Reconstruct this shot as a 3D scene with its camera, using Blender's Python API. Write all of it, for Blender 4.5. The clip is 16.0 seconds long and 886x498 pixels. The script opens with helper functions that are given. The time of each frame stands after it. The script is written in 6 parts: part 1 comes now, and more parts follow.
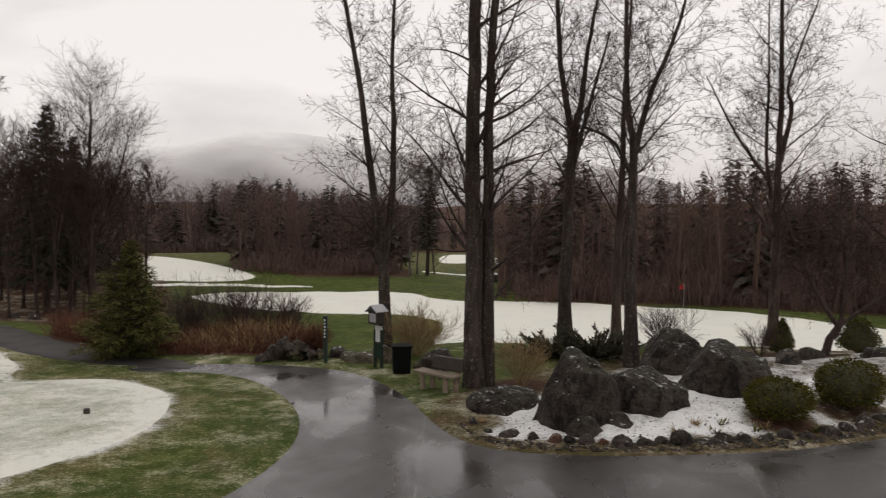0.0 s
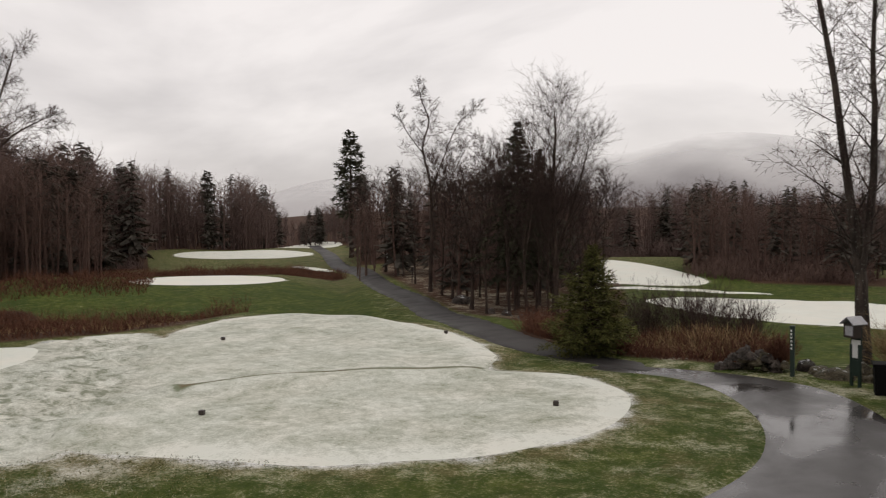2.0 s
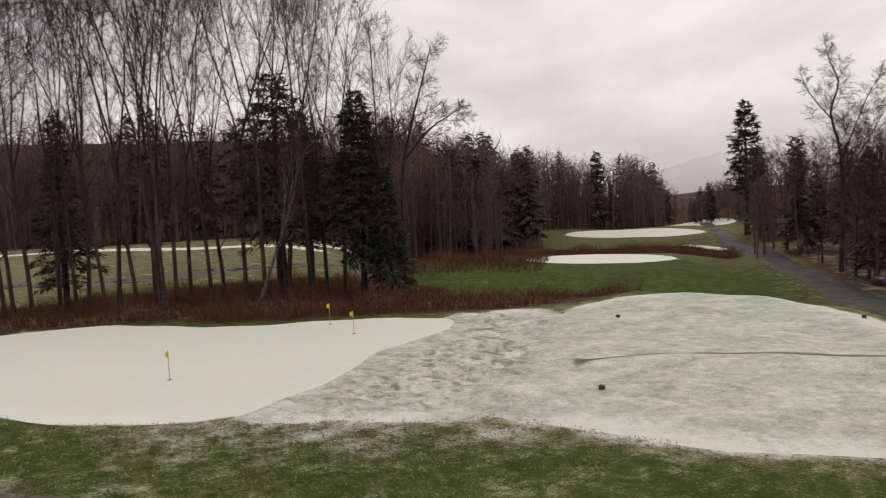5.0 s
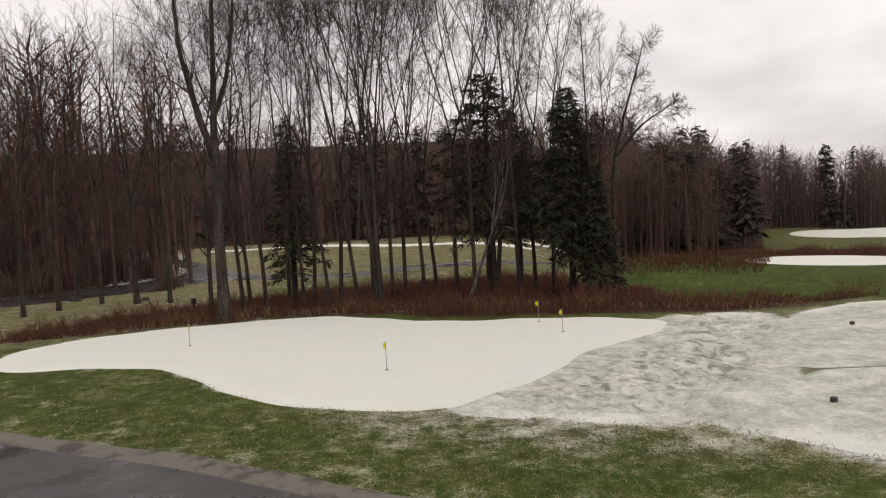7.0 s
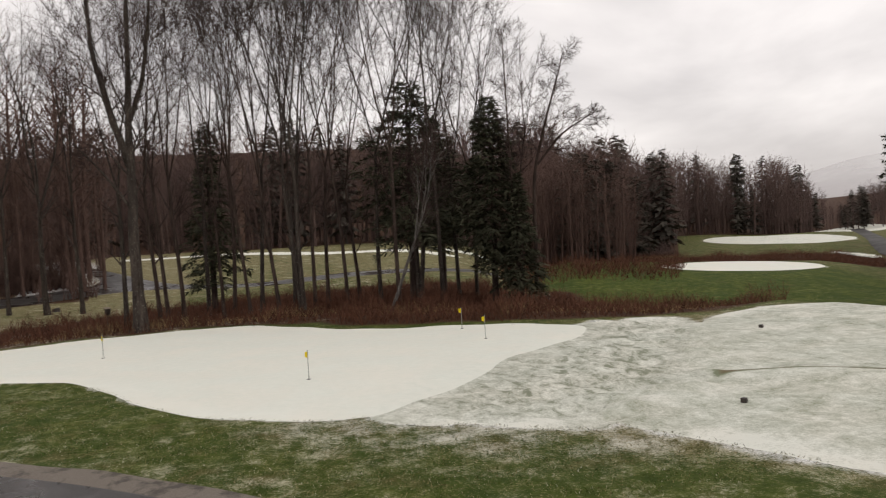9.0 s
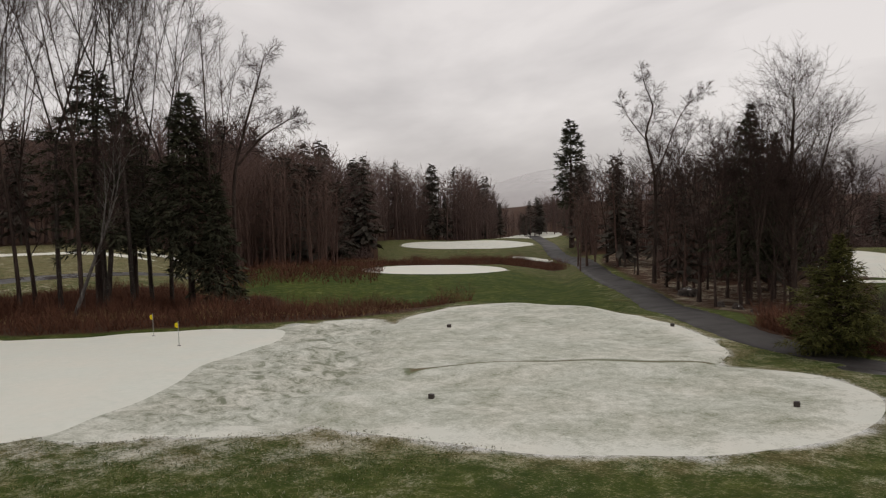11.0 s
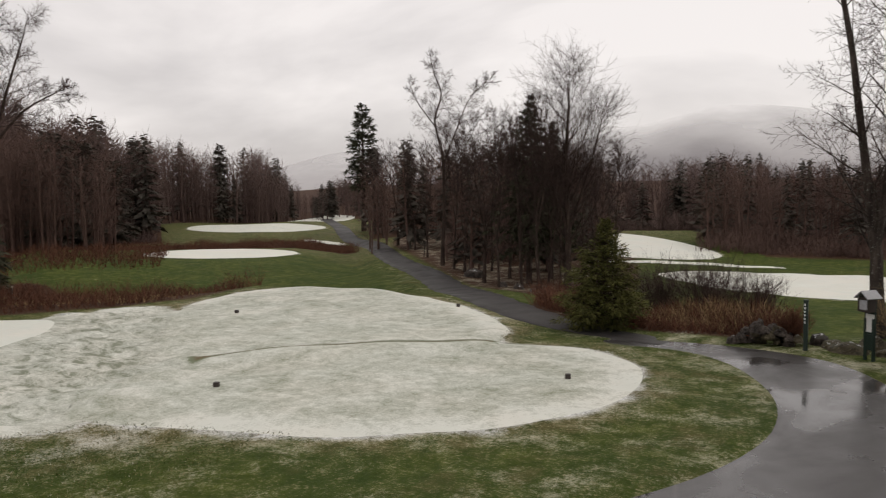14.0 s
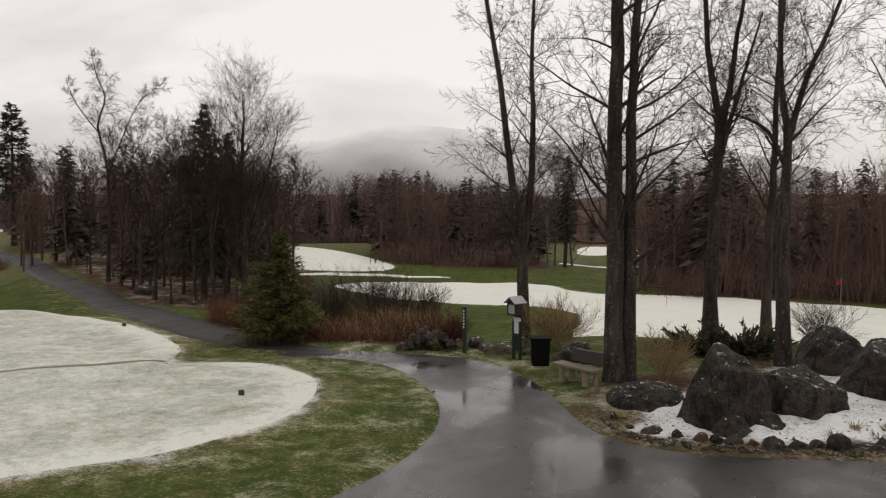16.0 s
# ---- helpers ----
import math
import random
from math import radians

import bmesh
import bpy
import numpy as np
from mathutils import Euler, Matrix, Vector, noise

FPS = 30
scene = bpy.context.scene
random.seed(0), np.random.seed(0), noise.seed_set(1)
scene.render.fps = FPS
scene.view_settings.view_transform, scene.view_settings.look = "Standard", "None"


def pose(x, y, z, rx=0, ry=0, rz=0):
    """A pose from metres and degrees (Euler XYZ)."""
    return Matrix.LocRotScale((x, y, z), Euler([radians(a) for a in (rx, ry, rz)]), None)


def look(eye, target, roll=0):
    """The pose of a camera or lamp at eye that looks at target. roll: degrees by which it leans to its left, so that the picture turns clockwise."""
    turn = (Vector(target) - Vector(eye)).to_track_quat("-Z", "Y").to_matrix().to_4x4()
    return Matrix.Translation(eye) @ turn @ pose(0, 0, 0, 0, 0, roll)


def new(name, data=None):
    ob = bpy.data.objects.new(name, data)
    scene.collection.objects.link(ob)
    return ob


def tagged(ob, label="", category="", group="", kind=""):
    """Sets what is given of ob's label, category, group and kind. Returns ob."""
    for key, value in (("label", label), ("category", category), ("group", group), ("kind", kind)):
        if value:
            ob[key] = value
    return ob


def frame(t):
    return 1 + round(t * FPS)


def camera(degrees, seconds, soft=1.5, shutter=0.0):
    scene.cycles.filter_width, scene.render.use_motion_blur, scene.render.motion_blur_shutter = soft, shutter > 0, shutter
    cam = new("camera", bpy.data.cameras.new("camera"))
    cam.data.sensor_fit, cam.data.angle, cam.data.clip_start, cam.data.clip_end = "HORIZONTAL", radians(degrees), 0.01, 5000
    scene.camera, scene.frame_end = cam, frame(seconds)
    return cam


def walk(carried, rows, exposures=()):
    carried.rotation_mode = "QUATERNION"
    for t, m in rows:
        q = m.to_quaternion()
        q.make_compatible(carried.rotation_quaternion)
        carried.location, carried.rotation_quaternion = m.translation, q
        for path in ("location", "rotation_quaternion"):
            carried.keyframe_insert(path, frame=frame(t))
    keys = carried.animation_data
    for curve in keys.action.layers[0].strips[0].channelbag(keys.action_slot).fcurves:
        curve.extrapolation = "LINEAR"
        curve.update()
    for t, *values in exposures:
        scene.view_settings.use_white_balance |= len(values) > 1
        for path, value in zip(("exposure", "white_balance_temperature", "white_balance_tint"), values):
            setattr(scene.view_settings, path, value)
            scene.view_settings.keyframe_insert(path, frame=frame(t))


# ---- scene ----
# The camera pans on an outstretched arm: seconds, yaw, pitch, roll in degrees
EYE, ARM = 4.6, 0.453
TURNS = [
    (0, -0.09, -3.20, 0.23),
    (0.5, 7.07, -2.87, -0.24),
    (1, 16.20, -2.63, -0.46),
    (1.5, 24.05, -2.57, -0.58),
    (2, 30.25, -2.69, -1.00),
    (2.5, 34.30, -2.94, -1.44),
    (3, 36.39, -3.18, -1.54),
    (3.5, 39.43, -3.07, -1.80),
    (4, 44.92, -3.05, -2.32),
    (4.5, 50.91, -3.25, -2.72),
    (5, 56.58, -3.23, -3.01),
    (5.2, 58.66, -3.14, -3.14),
    (7.3, 71.07, -2.60, -3.10),
    (7.5, 71.03, -2.59, -3.07),
    (8, 70.60, -2.48, -3.04),
    (8.5, 69.31, -2.31, -3.03),
    (9, 65.50, -2.38, -3.13),
    (9.5, 59.14, -2.48, -2.97),
    (10, 53.26, -2.62, -2.67),
    (10.2, 51.43, -2.70, -2.42),
    (12.3, 38.27, -3.69, -1.33),
    (12.5, 37.49, -3.83, -1.25),
    (13, 36.27, -4.11, -1.23),
    (13.5, 35.17, -4.41, -1.34),
    (14, 31.12, -4.50, -1.01),
    (14.5, 25.00, -4.30, -0.68),
    (15, 19.17, -3.99, -0.56),
    (15.5, 13.65, -3.86, -0.39),
    (16, 9.30, -3.80, -0.05),
]


def arm_pose(yaw, pitch, roll):
    a, b = radians(yaw), radians(pitch)
    eye = Vector((-ARM * math.sin(a), ARM * math.cos(a) - ARM, EYE))
    ahead = Vector((-math.sin(a) * math.cos(b), math.cos(a) * math.cos(b), math.sin(b)))
    return look(eye, eye + ahead * 5, roll)


cam = camera(56.10, 16.0, soft=1.1, shutter=0.2)
walk(cam, [(t, arm_pose(y, p, r)) for t, y, p, r in TURNS], [(t, stops, 7000, 9.5) for t, stops in ((0.0, 0.12), (5.2, 0.12), (7.3, 0.30), (9.0, 0.26), (9.6, 0.12), (10.0, -0.15), (10.7, -0.15), (12.0, 0.12), (16.0, 0.12))])


def smooth(a, b, v):
    t = np.clip((v - a) / (b - a), 0, 1)
    return t * t * (3 - 2 * t)


def bump(x, y, cx, cy, r, h, stretch=1.0, turn=0.0):
    c, s = math.cos(radians(turn)), math.sin(radians(turn))
    u, v = (x - cx) * c + (y - cy) * s, (-(x - cx) * s + (y - cy) * c) / stretch
    return h * np.exp(-(u * u + v * v) / (r * r))


def height(x, y):
    """The ground's height: a plateau round the drive, a gully, mounds and a rise behind the woods."""
    x, y = np.asarray(x, float), np.asarray(y, float)
    r, a = np.hypot(x, y), np.degrees(np.arctan2(-x, y))
    edge = np.interp(a, [-180, -20, -5, 8, 20, 30, 36, 44, 52, 60, 75, 90, 120, 180], [30, 27, 26, 24.5, 26, 29, 35, 39, 35, 37, 39.5, 39, 34, 30])
    deep = np.interp(a, [-180, -20, 5, 20, 32, 45, 55, 66, 80, 180], [-1.2, -1.2, -1.5, -1.6, -1.5, -2.0, -1.7, -0.8, -0.6, -0.8])
    wide = 11 + 14 * np.exp(-((a - 27) / 6.0) ** 2)
    z = deep * smooth(0, 1, (r - edge) / wide)
    z = z + bump(x, y, -53, 52, 9, 0.75, 1.7, 38) + bump(x, y, -88, 90, 17, 0.9, 1.5, 45)
    z = z + bump(x, y, -24, 74, 13, 1.4, 1.3, 20) + bump(x, y, -62, 66, 9, -0.5, 2.0, 40)
    z = z + 2.3 * smooth(58, 95, r) * smooth(57, 70, a) * (1 - smooth(150, 175, a))
    z = z + 0.12 * smooth(25, 60, r) * (np.sin(x * 0.13 + 1) * np.cos(y * 0.11) + 0.6 * np.sin(x * 0.31 + y * 0.23))
    # the green shoulder that carries the third tee, and the brushy dip behind it
    crest = np.interp(a, [36, 37.2, 39, 41.5, 46, 51, 55, 57.2, 59, 60.5, 63], [-2.3, -2.2, -1.8, -1.32, -1.15, -1.0, -0.7, -0.6, -1.1, -1.7, -1.9])
    f1, f2, f3 = smooth(53, 69, r), smooth(80, 87, r), smooth(95, 108, r)
    shoulder = (-2.1 + f1 * (crest + 2.1)) * (1 - f2) + f2 * np.minimum(-1.65, crest - 0.35)
    keep = smooth(35.5, 38.5, a) * (1 - smooth(59, 64, a)) * smooth(46, 54, r) * (1 - f3)
    z = z * (1 - keep) + shoulder * keep
    valley = np.exp(-((a - 42.5) / 4.0) ** 2) + 0.8 * np.exp(-((a - 0.5) / 2.5) ** 2)
    z = z + 17 * smooth(128, 215, r) * smooth(55, 66, a) * (1 - smooth(150, 175, a))
    return z + smooth(120, 260, r) * (5.2 - 7 * np.clip(valley, 0, 1))

# ---- light: an overcast sky with broken grey cloud and a wide, weak sun behind it ----
world = bpy.data.worlds.new("sky")
scene.world = world
world.use_nodes = True
wn, wl = world.node_tree.nodes, world.node_tree.links
wn.clear()


def world_node(kind, **settings):
    n = wn.new(kind)
    for key, value in settings.items():
        n.inputs[key].default_value = value
    return n


sky = wn.new("ShaderNodeTexSky")
sky.sky_type, sky.sun_disc = "NISHITA", False
sky.sun_elevation, sky.sun_rotation = radians(48), radians(20)
coord = wn.new("ShaderNodeTexCoord")
flat_map = world_node("ShaderNodeMapping", Scale=(1.0, 1.0, 2.6))
wl.new(coord.outputs["Generated"], flat_map.inputs["Vector"])
big = world_node("ShaderNodeTexNoise", Scale=1.7, Detail=6.0, Roughness=0.5, Distortion=0.4)
wl.new(flat_map.outputs["Vector"], big.inputs["Vector"])
ramp = wn.new("ShaderNodeValToRGB")
ramp.color_ramp.elements[0].position, ramp.color_ramp.elements[0].color = 0.36, (0.475, 0.462, 0.492, 1)
ramp.color_ramp.elements[1].position, ramp.color_ramp.elements[1].color = 0.60, (0.835, 0.816, 0.852, 1)
wl.new(big.outputs["Fac"], ramp.inputs["Fac"])
mixed = wn.new("ShaderNodeMixRGB")
mixed.inputs["Fac"].default_value = 0.94
sky_dim = wn.new("ShaderNodeVectorMath")
sky_dim.operation = "SCALE"
sky_dim.inputs["Scale"].default_value = 0.10
wl.new(sky.outputs["Color"], sky_dim.inputs[0])
wl.new(sky_dim.outputs["Vector"], mixed.inputs["Color1"])
wl.new(ramp.outputs["Color"], mixed.inputs["Color2"])
backg = world_node("ShaderNodeBackground", Strength=1.0)
wl.new(mixed.outputs["Color"], backg.inputs["Color"])
wl.new(backg.outputs["Background"], wn.new("ShaderNodeOutputWorld").inputs["Surface"])

sun_data = bpy.data.lights.new("sun", "SUN")
sun_data.energy, sun_data.angle, sun_data.color = 0.5, radians(40), (1.0, 0.97, 0.93)
sun = new("sun", sun_data)
sun.matrix_world = look((0, 0, 60), (-12, -30, 0))


# ---- materials ----
class Nodes:
    """A small helper that wires up one procedural material."""

    def __init__(self, name):
        self.mat = bpy.data.materials.new(name)
        self.mat.use_nodes = True
        self.tree = self.mat.node_tree
        self.bsdf = self.tree.nodes["Principled BSDF"]

    def add(self, kind, links=None, **settings):
        n = self.tree.nodes.new(kind)
        for key, value in settings.items():
            n.inputs[key.replace("_", " ")].default_value = value
        for key, source in (links or {}).items():
            self.tree.links.new(source, n.inputs[key])
        return n

    def noise(self, scale, detail=4.0, rough=0.55, stretch=None, distort=0.0, obj=False, along=None):
        coord = self.add("ShaderNodeTexCoord").outputs["Object"] if obj else self.add("ShaderNodeNewGeometry").outputs["Position"]
        if along is not None:
            turned = self.add("ShaderNodeMapping", {"Vector": coord}, Rotation=(0, 0, radians(along)), Scale=(1.5, 1.0, 1.0))
            turned.vector_type = "TEXTURE"
            coord = turned.outputs["Vector"]
        if stretch:
            coord = self.add("ShaderNodeMapping", {"Vector": coord}, Scale=stretch).outputs["Vector"]
        return self.add("ShaderNodeTexNoise", {"Vector": coord}, Scale=scale, Detail=detail, Roughness=rough, Distortion=distort).outputs["Fac"]

    def ramp(self, fac, *stops):
        n = self.add("ShaderNodeValToRGB", {"Fac": fac})
        e = n.color_ramp.elements
        while len(e) < len(stops):
            e.new(0.5)
        for el, (at, col) in zip(e, stops):
            el.position = at
            el.color = (*col, 1) if isinstance(col, tuple) else (col, col, col, 1)
        return n.outputs["Color"]

    def math(self, op, a, b=None, clamp=False):
        n = self.add("ShaderNodeMath")
        n.operation, n.use_clamp = op, clamp
        for i, v in enumerate((a, b)):
            if v is None:
                continue
            if isinstance(v, (int, float)):
                n.inputs[i].default_value = v
            else:
                self.tree.links.new(v, n.inputs[i])
        return n.outputs[0]

    def mix(self, fac, a, b):
        n = self.add("ShaderNodeMixRGB")
        for key, v in (("Fac", fac), ("Color1", a), ("Color2", b)):
            if isinstance(v, tuple):
                n.inputs[key].default_value = (*v, 1)
            elif isinstance(v, (int, float)):
                n.inputs[key].default_value = v
            else:
                self.tree.links.new(v, n.inputs[key])
        return n.outputs["Color"]

    def attr(self, name):
        n = self.add("ShaderNodeAttribute")
        n.attribute_name = name
        return n.outputs["Fac"]

    def set(self, colour=None, rough=None, bump=None, strength=0.4, dist=0.02, metal=0.0, spec=None):
        for key, v in (("Base Color", colour), ("Roughness", rough)):
            if v is None:
                continue
            if isinstance(v, tuple):
                self.bsdf.inputs[key].default_value = (*v, 1)
            elif isinstance(v, (int, float)):
                self.bsdf.inputs[key].default_value = v
            else:
                self.tree.links.new(v, self.bsdf.inputs[key])
        self.bsdf.inputs["Metallic"].default_value = metal
        if spec is not None:
            self.bsdf.inputs["Specular IOR Level"].default_value = spec
        if bump is not None:
            b = self.add("ShaderNodeBump", {"Height": bump}, Strength=strength, Distance=dist)
            self.tree.links.new(b.outputs["Normal"], self.bsdf.inputs["Normal"])
        return self.mat


def ground_material():
    n = Nodes("turf_and_snow")
    grain, fine, mid, wide = n.noise(34, 5, 0.8), n.noise(15, 8, 0.75), n.noise(2.2, 8, 0.68), n.noise(0.42, 5, 0.6)
    green = n.mix(n.ramp(mid, (0.35, 0.0), (0.66, 1.0)), (0.040, 0.058, 0.011), (0.100, 0.122, 0.026))
    green = n.mix(n.ramp(wide, (0.38, 0.6), (0.60, 0.0)), green, (0.030, 0.056, 0.012))
    brown = n.ramp(n.math("ADD", n.noise(0.9, 6, 0.6), n.math("MULTIPLY", n.math("SUBTRACT", n.attr("dry"), 0.3), 0.35)), (0.50, 0.0), (0.68, 0.6))
    green = n.mix(brown, green, (0.125, 0.100, 0.044))
    green = n.mix(n.ramp(grain, (0.36, 0.45), (0.46, 0.0)), green, (0.022, 0.032, 0.007))
    straw = n.mix(grain, (0.20, 0.165, 0.08), (0.46, 0.40, 0.26))
    dry = n.math("ADD", n.math("MULTIPLY", n.attr("dry"), 0.55), n.math("MULTIPLY", n.math("SUBTRACT", mid, 0.5), 0.9))
    dry = n.ramp(n.math("ADD", dry, n.math("MULTIPLY", n.math("SUBTRACT", fine, 0.5), 2.2)), (0.14, 0.0), (0.52, 0.85))
    dry = n.math("MULTIPLY", dry, n.ramp(grain, (0.40, 0.15), (0.56, 1.0)))
    turf = n.mix(dry, green, straw)
    litter = n.mix(n.ramp(n.noise(7, 6, 0.7), (0.3, 0.0), (0.7, 1.0)), (0.034, 0.019, 0.012), (0.105, 0.056, 0.036))
    bare = n.ramp(n.math("ADD", n.attr("litter"), n.math("MULTIPLY", n.math("SUBTRACT", mid, 0.5), 0.5)), (0.35, 0.0), (0.65, 1.0))
    base = n.mix(bare, turf, litter)
    cover = n.math("ADD", n.attr("snow"), n.math("MULTIPLY", n.math("SUBTRACT", n.noise(9.0, 10, 0.88, (1, 1, 1), 0.3), 0.5), 1.7))
    cover = n.math("ADD", cover, n.math("MULTIPLY", n.math("SUBTRACT", n.noise(1.1, 6, 0.65), 0.5), 1.3))
    cover = n.math("ADD", cover, n.math("MULTIPLY", n.math("SUBTRACT", wide, 0.5), 0.7))
    cover = n.math("ADD", cover, n.math("MULTIPLY", n.math("SUBTRACT", grain, 0.5), 1.1))
    snow = n.ramp(cover, (0.36, 0.0), (0.58, 0.45), (0.86, 0.95))
    white = n.mix(fine, (0.78, 0.79, 0.78), (0.88, 0.885, 0.885))
    white = n.mix(n.ramp(n.attr("snow"), (0.36, 0.0), (0.60, 1.0)), (0.56, 0.53, 0.41), white)
    n.set(n.mix(snow, base, white), 0.75, n.math("ADD", n.math("ADD", fine, grain), n.math("MULTIPLY", mid, 2.0)), 0.5, 0.03, spec=0.04)
    return n.mat


def turf_snow(name, low, high, most, tint, thin=1.0, soft=1.0):
    """Thin wet snow through which the turf shows, between low and high of the noise, up to most."""
    n = Nodes(name)
    broad, mid, fine = n.noise(0.8, 6, 0.6, None, 0.6), n.noise(3.6, 7, 0.68, None, 0.4), n.noise(19, 6, 0.75)
    show = n.math("ADD", n.math("MULTIPLY", broad, 0.50), n.math("MULTIPLY", mid, 0.50))
    show = n.math("ADD", show, n.math("MULTIPLY", n.math("SUBTRACT", fine, 0.5), 0.55 * soft))
    show = n.math("ADD", show, n.attr("worn"))
    trod = n.attr("trod")
    prints = n.ramp(n.noise(1.9, 5, 0.6, (1.0, 1.5, 1.0), 0.7), (0.46, 0.0), (0.66, 1.0))
    show = n.math("ADD", show, n.math("MULTIPLY", trod, n.math("ADD", -0.02, n.math("MULTIPLY", prints, 0.24))))
    fac = n.ramp(show, (low, 0.0), (high, most))
    white = n.mix(broad, (0.68 * thin, 0.695 * thin, 0.62 * thin), (0.86 * thin, 0.87 * thin, 0.80 * thin))
    white = n.mix(n.ramp(n.noise(0.45, 4), (0.42, 0.0), (0.62, 0.5)), white, (0.81 * thin, 0.785 * thin, 0.70 * thin))
    col = n.mix(fac, white, tint)
    speck = n.ramp(n.noise(30, 3, 0.6), (0.70, 0.0), (0.76, 0.55 * soft))
    col = n.mix(speck, col, (0.10, 0.085, 0.05))
    col = n.mix(n.ramp(n.attr("worn"), (0.24, 0.0), (0.50, 0.85)), col, n.mix(fine, (0.055, 0.038, 0.018), (0.26, 0.20, 0.11)))
    n.set(col, 0.65, n.math("ADD", n.math("MULTIPLY", mid, 1.2), n.math("MULTIPLY", fine, 0.6)), 0.5, 0.035, spec=0.12)
    return n.mat


def asphalt_material(name="wet_asphalt", dryness=0.0):
    n = Nodes(name)
    pool, grit = n.noise(0.55, 5, 0.55, (1.0, 0.7, 1.0), 0.5), n.noise(90, 3, 0.7)
    patch = n.noise(0.25, 3)
    cracks = n.add("ShaderNodeTexVoronoi", {"Vector": n.add("ShaderNodeNewGeometry").outputs["Position"]}, Scale=0.16)
    cracks.feature = "DISTANCE_TO_EDGE"
    crack = n.ramp(cracks.outputs["Distance"], (0.0, 1.0), (0.006, 0.0))
    col = n.mix(n.ramp(grit, (0.3, 0.0), (0.8, 1.0)), (0.026, 0.024, 0.023), (0.074, 0.068, 0.065))
    col = n.mix(n.ramp(patch, (0.4, 0.0), (0.7, 0.5)), col, (0.040, 0.036, 0.034))
    col = n.mix(n.math("MULTIPLY", crack, 0.4), col, (0.12, 0.115, 0.11))
    rough = n.ramp(pool, (0.34, 0.08 + dryness), (0.48, 0.30 + 0.6 * dryness), (0.68, 0.50 + 0.5 * dryness))
    n.set(col, rough, n.math("MULTIPLY", grit, n.ramp(pool, (0.36, 0.05), (0.6, 1.0))), 0.18, 0.006, spec=0.5 - 0.6 * dryness)
    return n.mat


def shoulder_material():
    n = Nodes("gritty_tan_shoulder")
    grit, wide = n.noise(70, 5, 0.75), n.noise(1.6, 6, 0.65)
    col = n.mix(n.ramp(grit, (0.3, 0.0), (0.7, 1.0)), (0.085, 0.072, 0.060), (0.26, 0.225, 0.19))
    col = n.mix(n.ramp(wide, (0.50, 0.0), (0.62, 0.85)), col, (0.060, 0.052, 0.045))
    n.set(col, 0.75, n.math("ADD", grit, wide), 0.5, 0.02, spec=0.25)
    return n.mat


def bark_material(name, dark, light, lichen=0.0):
    n = Nodes(name)
    ridge = n.noise(9, 5, 0.65, (1.0, 1.0, 0.16))
    col = n.mix(n.ramp(ridge, (0.32, 0.0), (0.68, 1.0)), dark, light)
    if lichen:
        spot = n.ramp(n.noise(17, 5, 0.7, (1, 1, 0.85)), (0.645 - lichen * 0.03, 0.0), (0.67 - lichen * 0.02, 0.85))
        col = n.mix(spot, col, (0.30, 0.31, 0.27))
        col = n.mix(n.ramp(n.noise(2.2, 5, 0.7, (1, 1, 0.35)), (0.42, 0.55), (0.6, 0.0)), col, tuple(c * 0.55 for c in dark))
    n.set(col, 0.85, ridge, 1.0, 0.05, spec=0.15)
    return n.mat


def leaf_material(name, dark, light, scale=2.0):
    n = Nodes(name)
    isle = n.add("ShaderNodeNewGeometry").outputs["Random Per Island"]
    tone = n.math("ADD", n.math("MULTIPLY", isle, 0.6), n.math("MULTIPLY", n.noise(scale, 3), 0.5))
    n.set(n.mix(n.ramp(tone, (0.2, 0.0), (0.85, 1.0)), dark, light), 0.85, spec=0.06)
    return n.mat


def rock_material(name, dark, light, moss=0.0):
    n = Nodes(name)
    a, b = n.noise(3.0, 8, 0.65), n.noise(22, 5, 0.7)
    tone = n.math("ADD", n.math("MULTIPLY", a, 0.7), n.math("MULTIPLY", b, 0.3))
    col = n.mix(n.ramp(tone, (0.41, 0.0), (0.60, 1.0)), dark, light)
    col = n.mix(n.ramp(n.noise(4.5, 7, 0.6, (1.0, 1.0, 0.28), 1.2), (0.38, 0.85), (0.47, 0.0)), col, tuple(c * 0.6 for c in dark))
    col = n.mix(n.ramp(n.noise(9, 6, 0.7), (0.60, 0.0), (0.68, 0.6)), col, tuple(min(1.0, c * 1.7) for c in light))
    geo = n.add("ShaderNodeNewGeometry")
    up = n.add("ShaderNodeSeparateXYZ", {"Vector": geo.outputs["Normal"]}).outputs["Z"]
    if moss:
        grown = n.ramp(n.math("ADD", n.math("MULTIPLY", up, 0.5), n.math("MULTIPLY", n.math("SUBTRACT", a, 0.5), 2.2)), (0.35, 0.0), (0.62, moss))
        col = n.mix(grown, col, (0.045, 0.062, 0.028))
    laid = n.ramp(n.math("ADD", n.math("MULTIPLY", up, 0.55), n.math("MULTIPLY", n.math("SUBTRACT", n.noise(5.5, 7, 0.75), 0.5), 3.2)), (0.72, 0.0), (0.82, 0.95))
    col = n.mix(laid, col, (0.72, 0.73, 0.73))
    n.set(col, 0.55, n.math("ADD", n.math("MULTIPLY", a, 1.6), n.math("MULTIPLY", b, 0.5)), 1.0, 0.22, spec=0.22)
    return n.mat


def plain_material(name, colour, rough=0.5, vary=0.25, scale=14.0, metal=0.0):
    n = Nodes(name)
    low = tuple(c * (1 - vary) for c in colour)
    f = n.noise(scale, 4, 0.6, None, 0.0, True)
    n.set(n.mix(n.ramp(f, (0.3, 0.0), (0.7, 1.0)), low, colour), rough, f, 0.15, 0.005, metal)
    return n.mat


